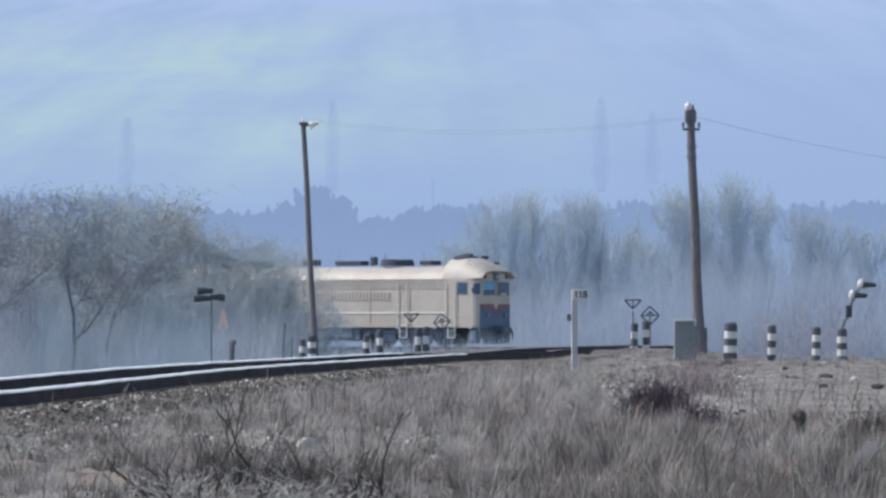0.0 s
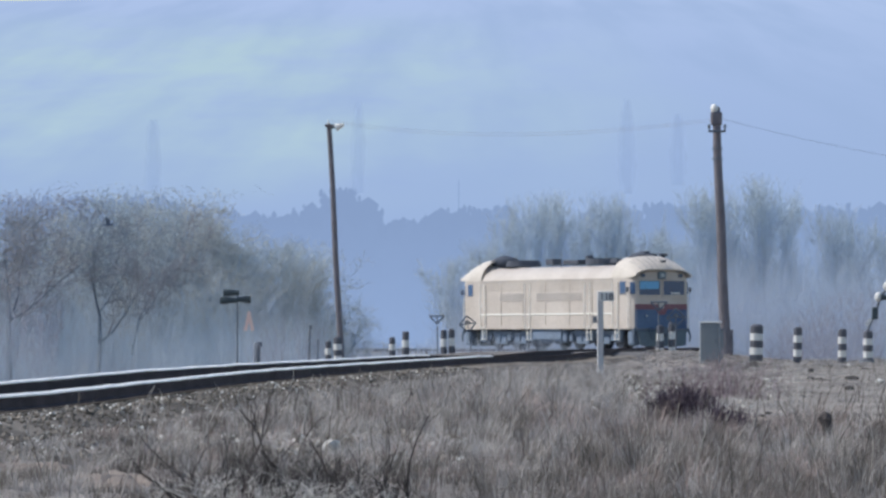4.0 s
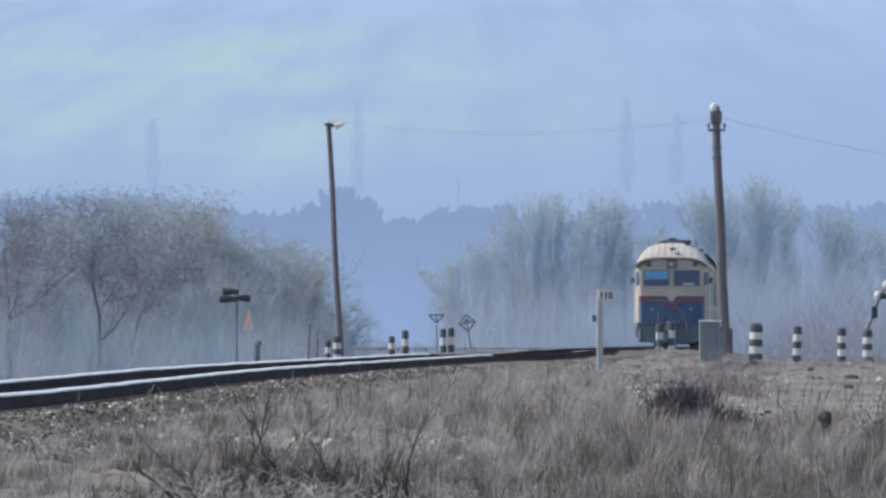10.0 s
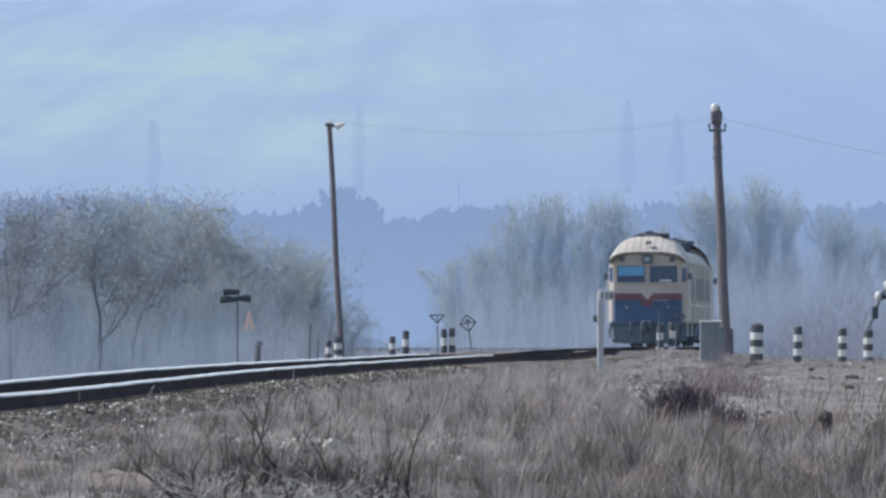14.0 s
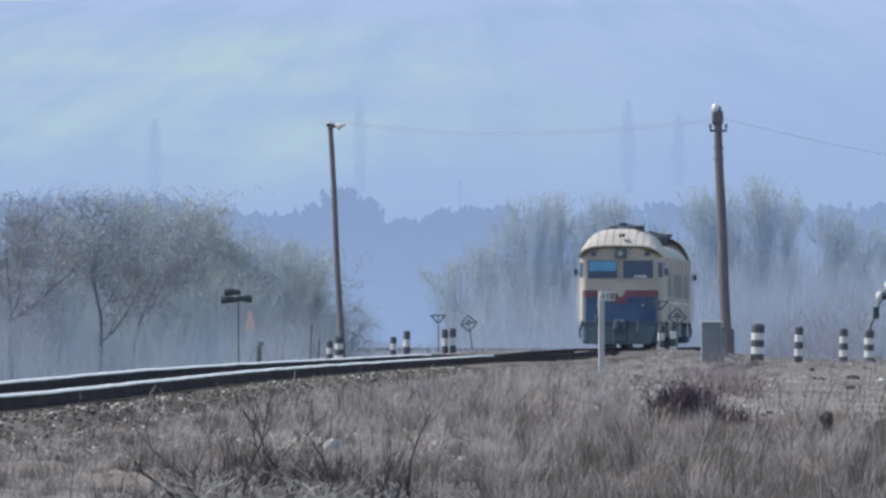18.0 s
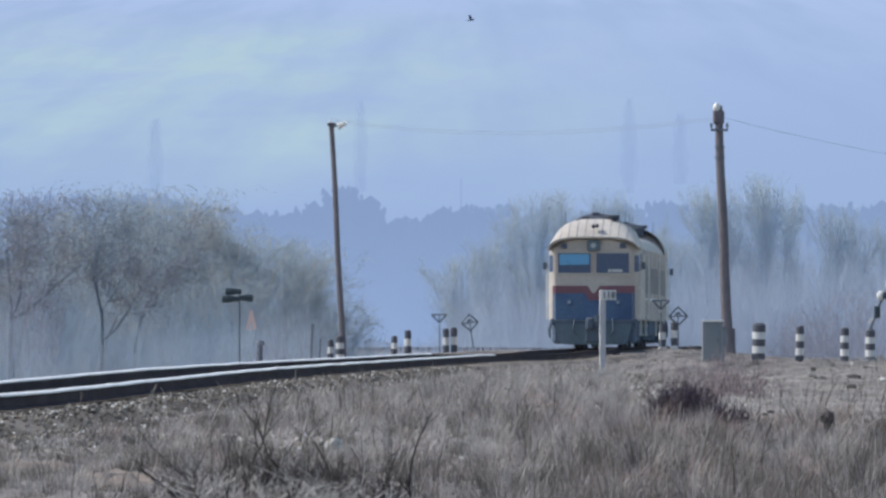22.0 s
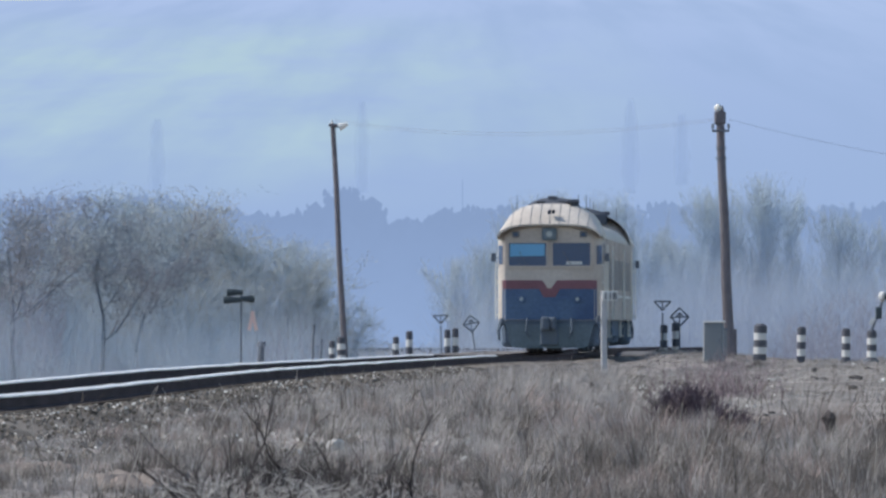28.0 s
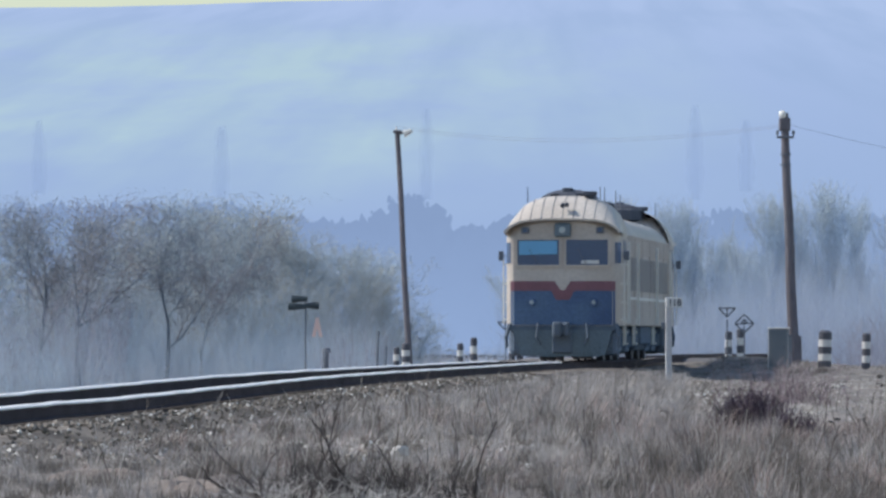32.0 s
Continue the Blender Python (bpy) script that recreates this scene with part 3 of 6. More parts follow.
def build_ballast_stones():
    rng = np.random.default_rng(3)
    n = 14000
    a0, a1 = arc_at(-7.2, 34), arc_at(-1.2, 104)
    arcs = a0 + (a1 - a0) * rng.random(n) ** 1.2
    ico = [(0, 0, 1), (0.9, 0, 0.2), (-0.3, 0.85, 0.2), (-0.3, -0.85, 0.2), (0.2, 0.3, -0.6)]
    tri = [(0, 1, 2), (0, 2, 3), (0, 3, 1), (4, 2, 1), (4, 3, 2), (4, 1, 3)]
    verts, faces = [], []
    for a in arcs:
        p, d = on_line(a), along(a)
        u = 1.25 + (5.9 * rng.random() ** 1.7 if len(verts) < 5 * 12500 else 7.5 * rng.random())
        nx, ny = d[1], -d[0]
        x, y = p[0] + nx * u, p[1] + ny * u
        z = -0.195 + grade(p[0], p[1]) - max(0, u - 1.75) * 0.365
        z = max(z, lift(x, y) + 0.0)
        r = rng.uniform(0.014, 0.036) + 0.02 * (rng.random() < 0.06)
        if len(verts) >= 5 * (n - 2600):
            r *= rng.uniform(0.55, 1.0)
        t = rng.uniform(0, 6.28)
        c, s = math.cos(t), math.sin(t)
        o = len(verts)
        for q in ico:
            k = r * rng.uniform(0.8, 1.25)
            verts.append((x + k * (q[0] * c - q[1] * s), y + k * (q[0] * s + q[1] * c), z + k * q[2] * 0.8 + 0.012))
        faces += [tuple(o + i for i in f) for f in tri]
    cut = 6 * (n - 2600)
    tagged(raw("pale_pebbles", verts[5 * (n - 2600):], [tuple(i - 5 * (n - 2600) for i in f) for f in faces[cut:]], STONE), "scattered small pale pebbles", "gravel", kind="stuff")
    g = raw("ballast_stones", verts[:5 * (n - 2600)], faces[:cut], BALLAST_STONE)
    tagged(g, "loose grey ballast stones along the embankment", "gravel", kind="stuff")


def build_road():
    """The lane that crosses the line on the level."""
    verts, faces = [], []
    pts = [tuple(p) for p in ROAD_LINE]
    for i, (x, y) in enumerate(pts):
        q, r = pts[max(0, i - 1)], pts[min(len(pts) - 1, i + 1)]
        d = Vector((r[0] - q[0], r[1] - q[1])).normalized()
        n = Vector((-d.y, d.x))
        for w in (-3.0, -2.2, 2.2, 3.0):
            z = lane_z(x) - (0.0 if abs(w) < 3 else 0.15) + (0.28 if off_line(x, y) < 3 and abs(w) < 3 else 0)
            verts.append((x + n.x * w, y + n.y * w, z))
    for i in range(len(pts) - 1):
        for k in range(3):
            faces.append((i * 4 + k, i * 4 + k + 1, i * 4 + k + 5, i * 4 + k + 4))
    tagged(raw("road", verts, faces, ROAD), "narrow asphalt lane over the level crossing", "road", kind="structure")


# ---- crossing furniture ----
def bollard_kind(h, r, bands, label, group="marker posts at the crossing"):
    """A round concrete post painted in black and white bands."""
    t = thing("marker_post", pose(0, 0, 0), label, "bollard", group)
    n = len(bands)
    for i, c in enumerate(bands):
        bm = B()
        z0, z1 = h * i / n - (0.25 if i == 0 else 0), h * (i + 1) / n
        rr = r * (1.0 if i % 2 else 1.012)
        tube(bm, (0, 0, z0), (0, 0, z1), rr, rr, 14)
        if i == n - 1:
            tube(bm, (0, 0, z1), (0, 0, z1 + r * 0.35), rr, rr * 0.55, 14)
        part("painted_band", bm, WHITE if c == "w" else BLACK, t)
    return t


def build_bollards():
    # position, height of the top, radius, bands from the foot up
    rows = [
        (6.95, 163, 0.77, 0.115, "bwbwb"), (7.36, 163, 0.84, 0.125, "bwbwb"),
        (0.03, 176, 0.63, 0.11, "wbwb"), (0.31, 176, 0.67, 0.11, "wbwb"),
        (-1.80, 180, 0.37, 0.11, "wbwb"), (-1.29, 176, 0.57, 0.12, "wbwb"),
        (-4.20, 186, 0.22, 0.11, "bwb"), (-3.72, 180, 0.37, 0.15, "wbwb"),
        (8.80, 143, 0.74, 0.185, "bwbwb"), (9.96, 143, 0.68, 0.12, "bwbwb"),
        (11.22, 143, 0.63, 0.12, "bwbwb"), (11.86, 142, 0.58, 0.135, "bwbwb"),
    ]
    for x, y, top, r, bands in rows:
        what = "stout" if r > 0.15 else "round"
        z = lift(x, y)
        t = bollard_kind(top - z, r, bands, f"{what} concrete post painted in black and white bands")
        t.matrix_basis = pose(x, y, z, random.uniform(-1, 1), random.uniform(-1.5, 1.5), 0)


def sign_post(x, y, h, shape, lean=0):
    z = lift(x, y)
    h = h - 0.19 - z
    kind = "triangular" if shape == "tri" else "diamond"
    t = thing("frame_sign", pose(x, y, z, 0, lean, 0), f"open {kind} metal frame sign on a thin post", "sign", "frame signs at the crossing")
    bm = B()
    tube(bm, (0, 0, -0.2), (0, 0, h), 0.022, 0.022, 8)
    part("post", bm, IRON, t)
    if shape == "tri":
        c = [(-0.26, h + 0.36), (0.26, h + 0.36), (0, h + 0.08)]
        extra = [((0, 0, h + 0.08), (0, 0, h + 0.36))]
    else:
        c = [(0, h - 0.02), (0.29, h + 0.27), (0, h + 0.56), (-0.29, h + 0.27)]
        extra = [((-0.28, 0, h + 0.26), (0.28, 0, h + 0.28)), ((0, 0, h + 0.02), (0, 0, h + 0.42)), ((-0.10, 0, h + 0.30), (0, 0, h + 0.40)), ((0.10, 0, h + 0.30), (0, 0, h + 0.40))]
    for i in range(len(c)):
        a, b = c[i], c[(i + 1) % len(c)]
        bm = B()
        tube(bm, (a[0], 0, a[1]), (b[0], 0, b[1]), 0.026, 0.026, 6)
        part("frame_bar", bm, IRON, t)
    for a, b in extra:
        bm = B()
        tube(bm, a, b, 0.022, 0.022, 6)
        part("cross_bar", bm, IRON, t)


def build_stakes():
    """Short dark stakes and a stub beyond the line."""
    for x, y, h, r in ((-5.05, 190, 1.45, 0.05), (-7.0, 190, 1.05, 0.14), (-4.9, 196, 1.2, 0.04)):
        z = lift(x, y)
        t = thing("stake", pose(x, y, z, 0, 2, 0), "short dark weathered stake in the undergrowth", "stake", "stakes in the undergrowth")
        bm = B()
        stem(bm, (0, 0, -0.2), (0.03, 0, h - 0.16 - z * 0.5), r, r * 0.85, 1.1, 8, 5)
        part("shaft", bm, STAKE, t)
        bm = B()
        tube(bm, (0.03, 0, h - 0.16 - z * 0.5), (0.03, 0, h - z * 0.5), r * 1.25, r * 0.9, 8)
        part("head", bm, STAKE, t)


def build_km_post():
    x, y = 2.80, 90.5
    t = thing("distance_post", pose(x, y, lift(x, y) - 0.03, 0, 0, 4), "white railway distance post with a small number board", "distance post")
    bm = B()
    box(bm, 0, 0, 0.77, 0.105, 0.10, 1.72, 0.012)
    part("post", bm, POST, t)
    bm = B()
    tube(bm, (0, 0, -0.1), (0, 0, 0.17), 0.1, 0.09, 10)
    part("footing", bm, IRON, t, "dark footing")
    bm = B()
    box(bm, 0.10, -0.09, 1.54, 0.27, 0.025, 0.175, 0.006)
    board = part("number_board", bm, WHITE, t)
    for i, digit in enumerate("118"):
        cu = bpy.data.curves.new("digit", "FONT")
        cu.body, cu.size, cu.extrude, cu.align_x, cu.offset = digit, 0.165, 0.003, "CENTER", 0.003
        tmp = bpy.data.objects.new("digit", cu)
        me = bpy.data.meshes.new_from_object(tmp)
        bpy.data.objects.remove(tmp)
        me.materials.append(BLACK)
        dg = new("digit", me)
        dg.parent = board
        dg.matrix_basis = pose(0.02 + 0.080 * i, -0.106, 1.482, 90)
    bm = B()
    box(bm, -0.10, 0.0, 1.13, 0.07, 0.05, 0.12, 0.01)
    part("side_plate", bm, IRON, t)


def build_cabinet():
    x, y = 7.36, 140
    t = thing("relay_cabinet", pose(x, y, -0.31, 0, 0, -8), "grey steel relay cabinet with a painted sunlit edge beside the pole", "cabinet")
    bm = B()
    box(bm, 0, 0, 0.58, 0.52, 0.46, 1.12, 0.02)
    body = part("body", bm, CABINET, t)
    bm = B()
    box(bm, 0, 0, 1.16, 0.58, 0.52, 0.05, 0.012)
    part("lid", bm, LID_LIT_EDGE, t, "pale metal lid")
    # pale strip put in for the sunlit left face
    bm = B()
    box(bm, -0.262, -0.2, 0.58, 0.03, 0.05, 1.1, 0.005)
    part("lit_edge_strip", bm, LID_LIT_EDGE, t)
    bm = B()
    box(bm, 0.03, -0.236, 0.6, 0.40, 0.018, 0.95, 0.006)
    door = part("door", bm, CABINET, t)
    bm = B()
    box(bm, 0.17, -0.252, 0.62, 0.03, 0.025, 0.12, 0.006)
    part("handle", bm, IRON, door)
    bm = B()
    box(bm, 0, 0, -0.1, 0.56, 0.5, 0.24, 0.02)
    part("plinth", bm, SLEEPER, t)
    # second, lower box behind it
    x, y = 7.72, 143
    t = thing("junction_box", pose(x, y, -0.30, 0, 0, 5), "small dark junction box at the pole's foot", "junction box")
    bm = B()
    box(bm, 0, 0, 0.45, 0.3, 0.3, 0.95, 0.02)
    part("body", bm, CABINET, t)
    bm = B()
    box(bm, 0, 0, 0.95, 0.34, 0.34, 0.06, 0.01)
    part("lid", bm, IRON, t)


def insulator(parent, x, y, z):
    bm = B()
    tube(bm, (x, y, z - 0.12), (x, y, z), 0.012, 0.012, 6)
    pin = part("pin", bm, IRON, parent)
    bm = B()
    tube(bm, (x, y, z - 0.02), (x, y, z + 0.05), 0.05, 0.042, 10)
    tube(bm, (x, y, z + 0.05), (x, y, z + 0.12), 0.035, 0.02, 10)
    part("insulator", bm, CERAMIC, pin, "white ceramic insulator")


def build_poles():
    # weathered pole beside the track, doubled at the foot
    x, y = 8.09, 148
    z = -0.30
    t = thing("utility_pole", pose(x, y, z, 0, 0.0, 0), "weathered wooden utility pole with small insulators", "utility pole", "utility poles")
    bm = B()
    top = (-0.135, 0, 7.26)
    foot = (0.16, 0, -0.4)
    stem(bm, foot, top, 0.165, 0.115, 1.7)
    part("shaft", bm, POLE, t)
    bm = B()
    tube(bm, (0.25, 0.05, -0.3), (0.24, 0.03, 0.95), 0.12, 0.11, 10)
    part("foot_stub", bm, POLE, t)
    bm = B()
    box(bm, -0.12, -0.16, 6.72, 0.50, 0.07, 0.07, 0.01)
    part("cross_arm", bm, IRON, t)
    for dx in (-0.35, 0.11):
        bm = B()
        tube(bm, (dx, -0.16, 6.72), (dx, -0.16, 6.80), 0.018, 0.018, 6)
        tube(bm, (dx, -0.16, 6.80), (dx, -0.16, 6.92), 0.045, 0.035, 8)
        part("hook_insulator", bm, IRON, t)
    bm = B()
    box(bm, -0.13, 0, 7.10, 0.33, 0.30, 0.40, 0.06)
    part("pole_cap", bm, POLE, t)
    bm = B()
    bmesh.ops.create_uvsphere(bm, u_segments=12, v_segments=8, radius=0.11, matrix=Matrix.Translation((-0.19, -0.05, 7.38)) @ Matrix.Diagonal((1, 1, 1.25, 1)))
    part("cap_insulator", bm, CERAMIC, t, "white ceramic insulator")
    bm = B()
    tube(bm, (-0.10, 0, 7.28), (-0.06, 0, 7.44), 0.10, 0.03, 10)
    part("splintered_top", bm, POLE, t)
    for dz in (6.2, 5.9):
        bm = B()
        tube(bm, (-0.1, 0, dz), (-0.1, 0, dz + 0.05), 0.155, 0.155, 12)
        part("band", bm, IRON, t)
    # slimmer pole with a lamp
    x, y = -3.92, 185
    z = -0.28
    u = thing("lamp_pole", pose(x, y, z, 0, 0, 0), "slim leaning pole with a white lamp head", "lamp pole", "utility poles")
    bm = B()
    foot, top = (0.24, 0, -0.7), (-0.22, 0, 8.44)
    stem(bm, foot, top, 0.118, 0.09, 1.3)
    part("shaft", bm, POLE, u)
    bm = B()
    tube(bm, (-0.20, 0, 8.28), (0.05, -0.1, 8.34), 0.03, 0.03, 8)
    part("bracket", bm, IRON, u)
    bm = B()
    tube(bm, (0.02, -0.1, 8.30), (0.32, -0.14, 8.42), 0.14, 0.06, 12)
    part("lamp_head", bm, CERAMIC, u, "white lamp head")
    bm = B()
    box(bm, -0.21, 0, 8.38, 0.32, 0.28, 0.10, 0.02)
    part("pole_cap", bm, POLE, u)
    insulator(u, -0.25, 0, 8.46)
    # the line goes on to a pole further along the lane
    x, y = 21.0, 158
    v = thing("utility_pole", pose(x, y, lift(x, y)), "weathered wooden utility pole with small insulators", "utility pole", "utility poles")
    bm = B()
    tube(bm, (0, 0, -0.4), (0, 0, 5.6), 0.17, 0.12, 12)
    part("shaft", bm, POLE, v)
    insulator(v, 0, 0, 5.7)
    # wires
    for name, a, b, sag in (("a", (-4.10, 185, 8.30), (7.84, 147.9, 6.78), 0.44), ("b", (-4.06, 185, 8.22), (7.84, 147.9, 6.72), 0.46),
                            ("c", (8.05, 147.9, 6.80), (21.0, 158, 5.30), 0.35)):
        vv, ff, n, side = [], [], 24, 5
        for i in range(n + 1):
            k = i / n
            p = [a[j] + (b[j] - a[j]) * k for j in range(3)]
            p[2] -= 4 * sag * k * (1 - k)
            for j in range(side):
                c = 2 * math.pi * j / side
                vv.append((p[0], p[1] + 0.0045 * math.cos(c), p[2] + 0.0045 * math.sin(c)))
        for i in range(n):
            for j in range(side):
                ff.append((i * side + j, i * side + (j + 1) % side, (i + 1) * side + (j + 1) % side, (i + 1) * side + j))
        tagged(raw("overhead_wire", vv, ff, WIRE), "thin dark wire sagging between the poles", "wire", "overhead wires")


def lamp_head(parent, x, z, length, way):
    """A round lamp seen from the side: housing, hood and back plate. way: -1 or 1, where it shines."""
    bm = B()
    tube(bm, (x - way * length * 0.5, 0, z), (x + way * length * 0.1, 0, z), 0.085, 0.12, 14)
    head = part("lamp_housing", bm, SIGNAL, parent)
    bm = B()
    tube(bm, (x + way * length * 0.1, 0, z), (x + way * length * 0.5, 0, z - 0.01), 0.125, 0.135, 14, caps=False)
    part("hood", bm, SIGNAL, head)
    bm = B()
    tube(bm, (x + way * length * 0.10, 0, z), (x + way * length * 0.13, 0, z), 0.17, 0.17, 16)
    part("back_plate", bm, SIGNAL, head)
    bm = B()
    tube(bm, (x + way * length * 0.14, 0, z), (x + way * length * 0.16, 0, z), 0.10, 0.10, 14)
    part("lens", bm, GLASS, head)


def crossing_signal(x, y, heads, boards, post_x):
    """Crossing lights seen from the side, with a faded cross board. Heights are above the level of the rails."""
    z = lift(x, y)
    t = thing("crossing_signal", pose(x, y, z, 0, 0, 0), "crossing signal with dark hooded lamps and a faded cross board", "traffic signal", "crossing signals")
    top = max(h[1] for h in heads) - z
    bm = B()
    tube(bm, (post_x, 0.05, -0.2), (post_x, 0.05, top + 0.05), 0.034, 0.03, 10)
    part("post", bm, IRON, t)
    for dx, hz, length, way in heads:
        bm = B()
        tube(bm, (post_x, 0.05, hz - z), (dx, 0.02, hz - z), 0.025, 0.025, 6)
        part("arm", bm, SIGNAL, t)
        lamp_head(t, dx, hz - z, length, way)
    for i, (dx, hz, lean, material) in enumerate(boards):
        bm = B()
        box(bm, dx, -0.12 - 0.03 * i, hz - z, 0.13, 0.02, 0.72, 0.005, Matrix.Rotation(lean, 3, "Y"))
        part("cross_board", bm, material, t)
    return t


def bent_signal(x, y):
    """A smaller crossing signal on a crooked mast, its pale lamp backs towards the line."""
    z = lift(x, y)
    t = thing("crossing_signal", pose(x, y, z), "crossing signal with pale lamp backs on a bent dark mast", "traffic signal", "crossing signals")
    way = [(-0.60, 0.0, -0.2), (-0.56, 0.0, 0.62 - z), (-0.36, 0.02, 1.12 - z), (-0.22, 0.03, 1.50 - z), (0.0, 0.04, 1.84 - z)]
    bm = B()
    for a, b in zip(way, way[1:]):
        tube(bm, a, b, 0.042, 0.038, 10)
    part("post", bm, IRON, t)
    for dx, hz in ((-0.02, 1.86), (-0.26, 1.56)):
        bm = B()
        bmesh.ops.create_uvsphere(bm, u_segments=14, v_segments=10, radius=1.0, matrix=Matrix.Translation((dx, 0, hz - z)) @ Matrix.Diagonal((0.11, 0.13, 0.14, 1)))
        head = part("lamp_housing", bm, WHITE, t, "pale rounded lamp back")
        bm = B()
        tube(bm, (dx + 0.06, 0, hz - z - 0.01), (dx + 0.42, 0, hz - z - 0.02), 0.085, 0.055, 12)
        part("hood", bm, SIGNAL, head, "slim dark hood")
        bm = B()
        tube(bm, (dx + 0.05, 0, hz - z - 0.01), (dx + 0.075, 0, hz - z - 0.01), 0.13, 0.13, 14)
        part("back_plate", bm, SIGNAL, head)
    bm = B()
    box(bm, -0.36, -0.02, 1.10 - z, 0.17, 0.12, 0.34, 0.03)
    part("junction_box", bm, SIGNAL, t)
    bm = B()
    box(bm, -0.55, -0.09, 0.86 - z, 0.09, 0.02, 0.22, 0.005, Matrix.Rotation(0.7, 3, "Y"))
    part("plate", bm, WHITE, t)
    bm = B()
    tube(bm, (-0.58, 0, -0.1), (-0.58, 0, 0.14), 0.26, 0.20, 14)
    part("footing", bm, IRON, t)
    return t


# ---- plants ----
def grow(rng, segs, twigs, p, d, length, radius, level, style):
    """Adds a branch and all that it carries."""
    steps = 5 if level < 2 else 3
    up = style["up"]
    q, dr, r = p, d, radius
    kids = style["kids"][level] if level < len(style["kids"]) else 0
    for i in range(steps):
        dr = (dr + Vector((rng.gauss(0, 1), rng.gauss(0, 1), rng.gauss(0, 1))) * style["bend"] + Vector((0, 0, up[min(level, 3)]))).normalized()
        e = q + dr * (length / steps)
        r1 = max(radius * (1 - 0.8 * (i + 1) / steps), 0.006)
        (segs if level < 2 else twigs).append((*q, *e, r, r1))
        if kids and (i >= style["bole"] or level > 0):
            for k in range(max(1, round(kids / steps + rng.uniform(-0.5, 0.5)))):
                a, tilt = rng.uniform(0, 6.283), rng.uniform(*style["tilt"])
                side = dr.orthogonal()
                side.rotate(Matrix.Rotation(a, 3, dr))
                nd = (dr * math.cos(tilt) + side * math.sin(tilt)).normalized()
                at = q + (e - q) * rng.random()
                grow(rng, segs, twigs, at, nd, length * rng.uniform(*style["short"]), max(r1 * 0.7, style["fine"]), level + 1, style)
        q, r = e, r1


ROUND = dict(bole=2, bend=0.13, up=(0.06, 0.07, 0.05, 0.02), kids=(9, 10, 8, 6), tilt=(0.40, 1.0), short=(0.42, 0.62), fine=0.009)
BROAD = dict(bole=0, bend=0.11, up=(0.10, 0.10, 0.08, 0.04), kids=(9, 8, 6, 4), tilt=(0.35, 1.05), short=(0.36, 0.56), fine=0.0095)
UPRIGHT = dict(bole=0, bend=0.08, up=(0.12, 0.17, 0.13, 0.08), kids=(10, 8, 7, 5), tilt=(0.22, 0.62), short=(0.36, 0.56), fine=0.011)


def slivers(rows, seed):
    """Slim pointed twigs, one face each, turned by chance."""
    s = np.asarray(rows, dtype=float)
    rng = np.random.default_rng(seed)
    a, b = s[:, :3], s[:, 3:6]
    d = b - a
    u = np.cross(d, rng.normal(size=d.shape))
    u /= np.linalg.norm(u, axis=1)[:, None] + 1e-9
    v = np.stack([a - u * s[:, 6:7], a + u * s[:, 6:7], b + u * s[:, 7:8], b - u * s[:, 7:8]], axis=1).reshape(-1, 3)
    o = np.arange(len(s))[:, None] * 4
    return v.tolist(), (o + np.array([[0, 1, 2, 3]])).tolist()


def tree_model(name, seed, height, style, stems, bark, twig, label, group, trunk_r):
    rng = random.Random(seed)
    segs, twigs = [], []
    for i in range(stems):
        a = rng.uniform(0, 6.283)
        lean = rng.uniform(0.05, 0.35) if stems > 1 else 0.04
        d = Vector((math.cos(a) * lean, math.sin(a) * lean, 1)).normalized()
        p = Vector((math.cos(a) * 0.25 * (stems > 1), math.sin(a) * 0.25 * (stems > 1), -0.3))
        grow(rng, segs, twigs, p, d, height * rng.uniform(0.62, 0.75), trunk_r, 0, style)
    t = thing(name, pose(0, 0, 0), label, "tree", group)
    # no lone shoots above the crown
    top = float(np.percentile([q[5] for q in twigs], 95))
    twigs = [q for q in twigs if q[5] < top * rng.uniform(0.93, 1.05)]
    segs = [q for q in segs if q[5] < top * 0.97]
    v, f = tubes(segs, 6)
    raw("trunk", v, f, bark, t)
    v, f = slivers(twigs, seed)
    tagged(raw("crown", v, f, twig, t), kind="stuff")
    return t, top


def plant(models, x, y, height, wide=1.0, turn=None):
    t, top = random.choice(models)
    height += 1.5
    k = height / top
    m = pose(x, y, LOW, 0, 0, random.uniform(0, 360) if turn is None else turn)
    c = copy_thing(t, m)
    c.scale = (k * wide, k * wide, k)
    return c


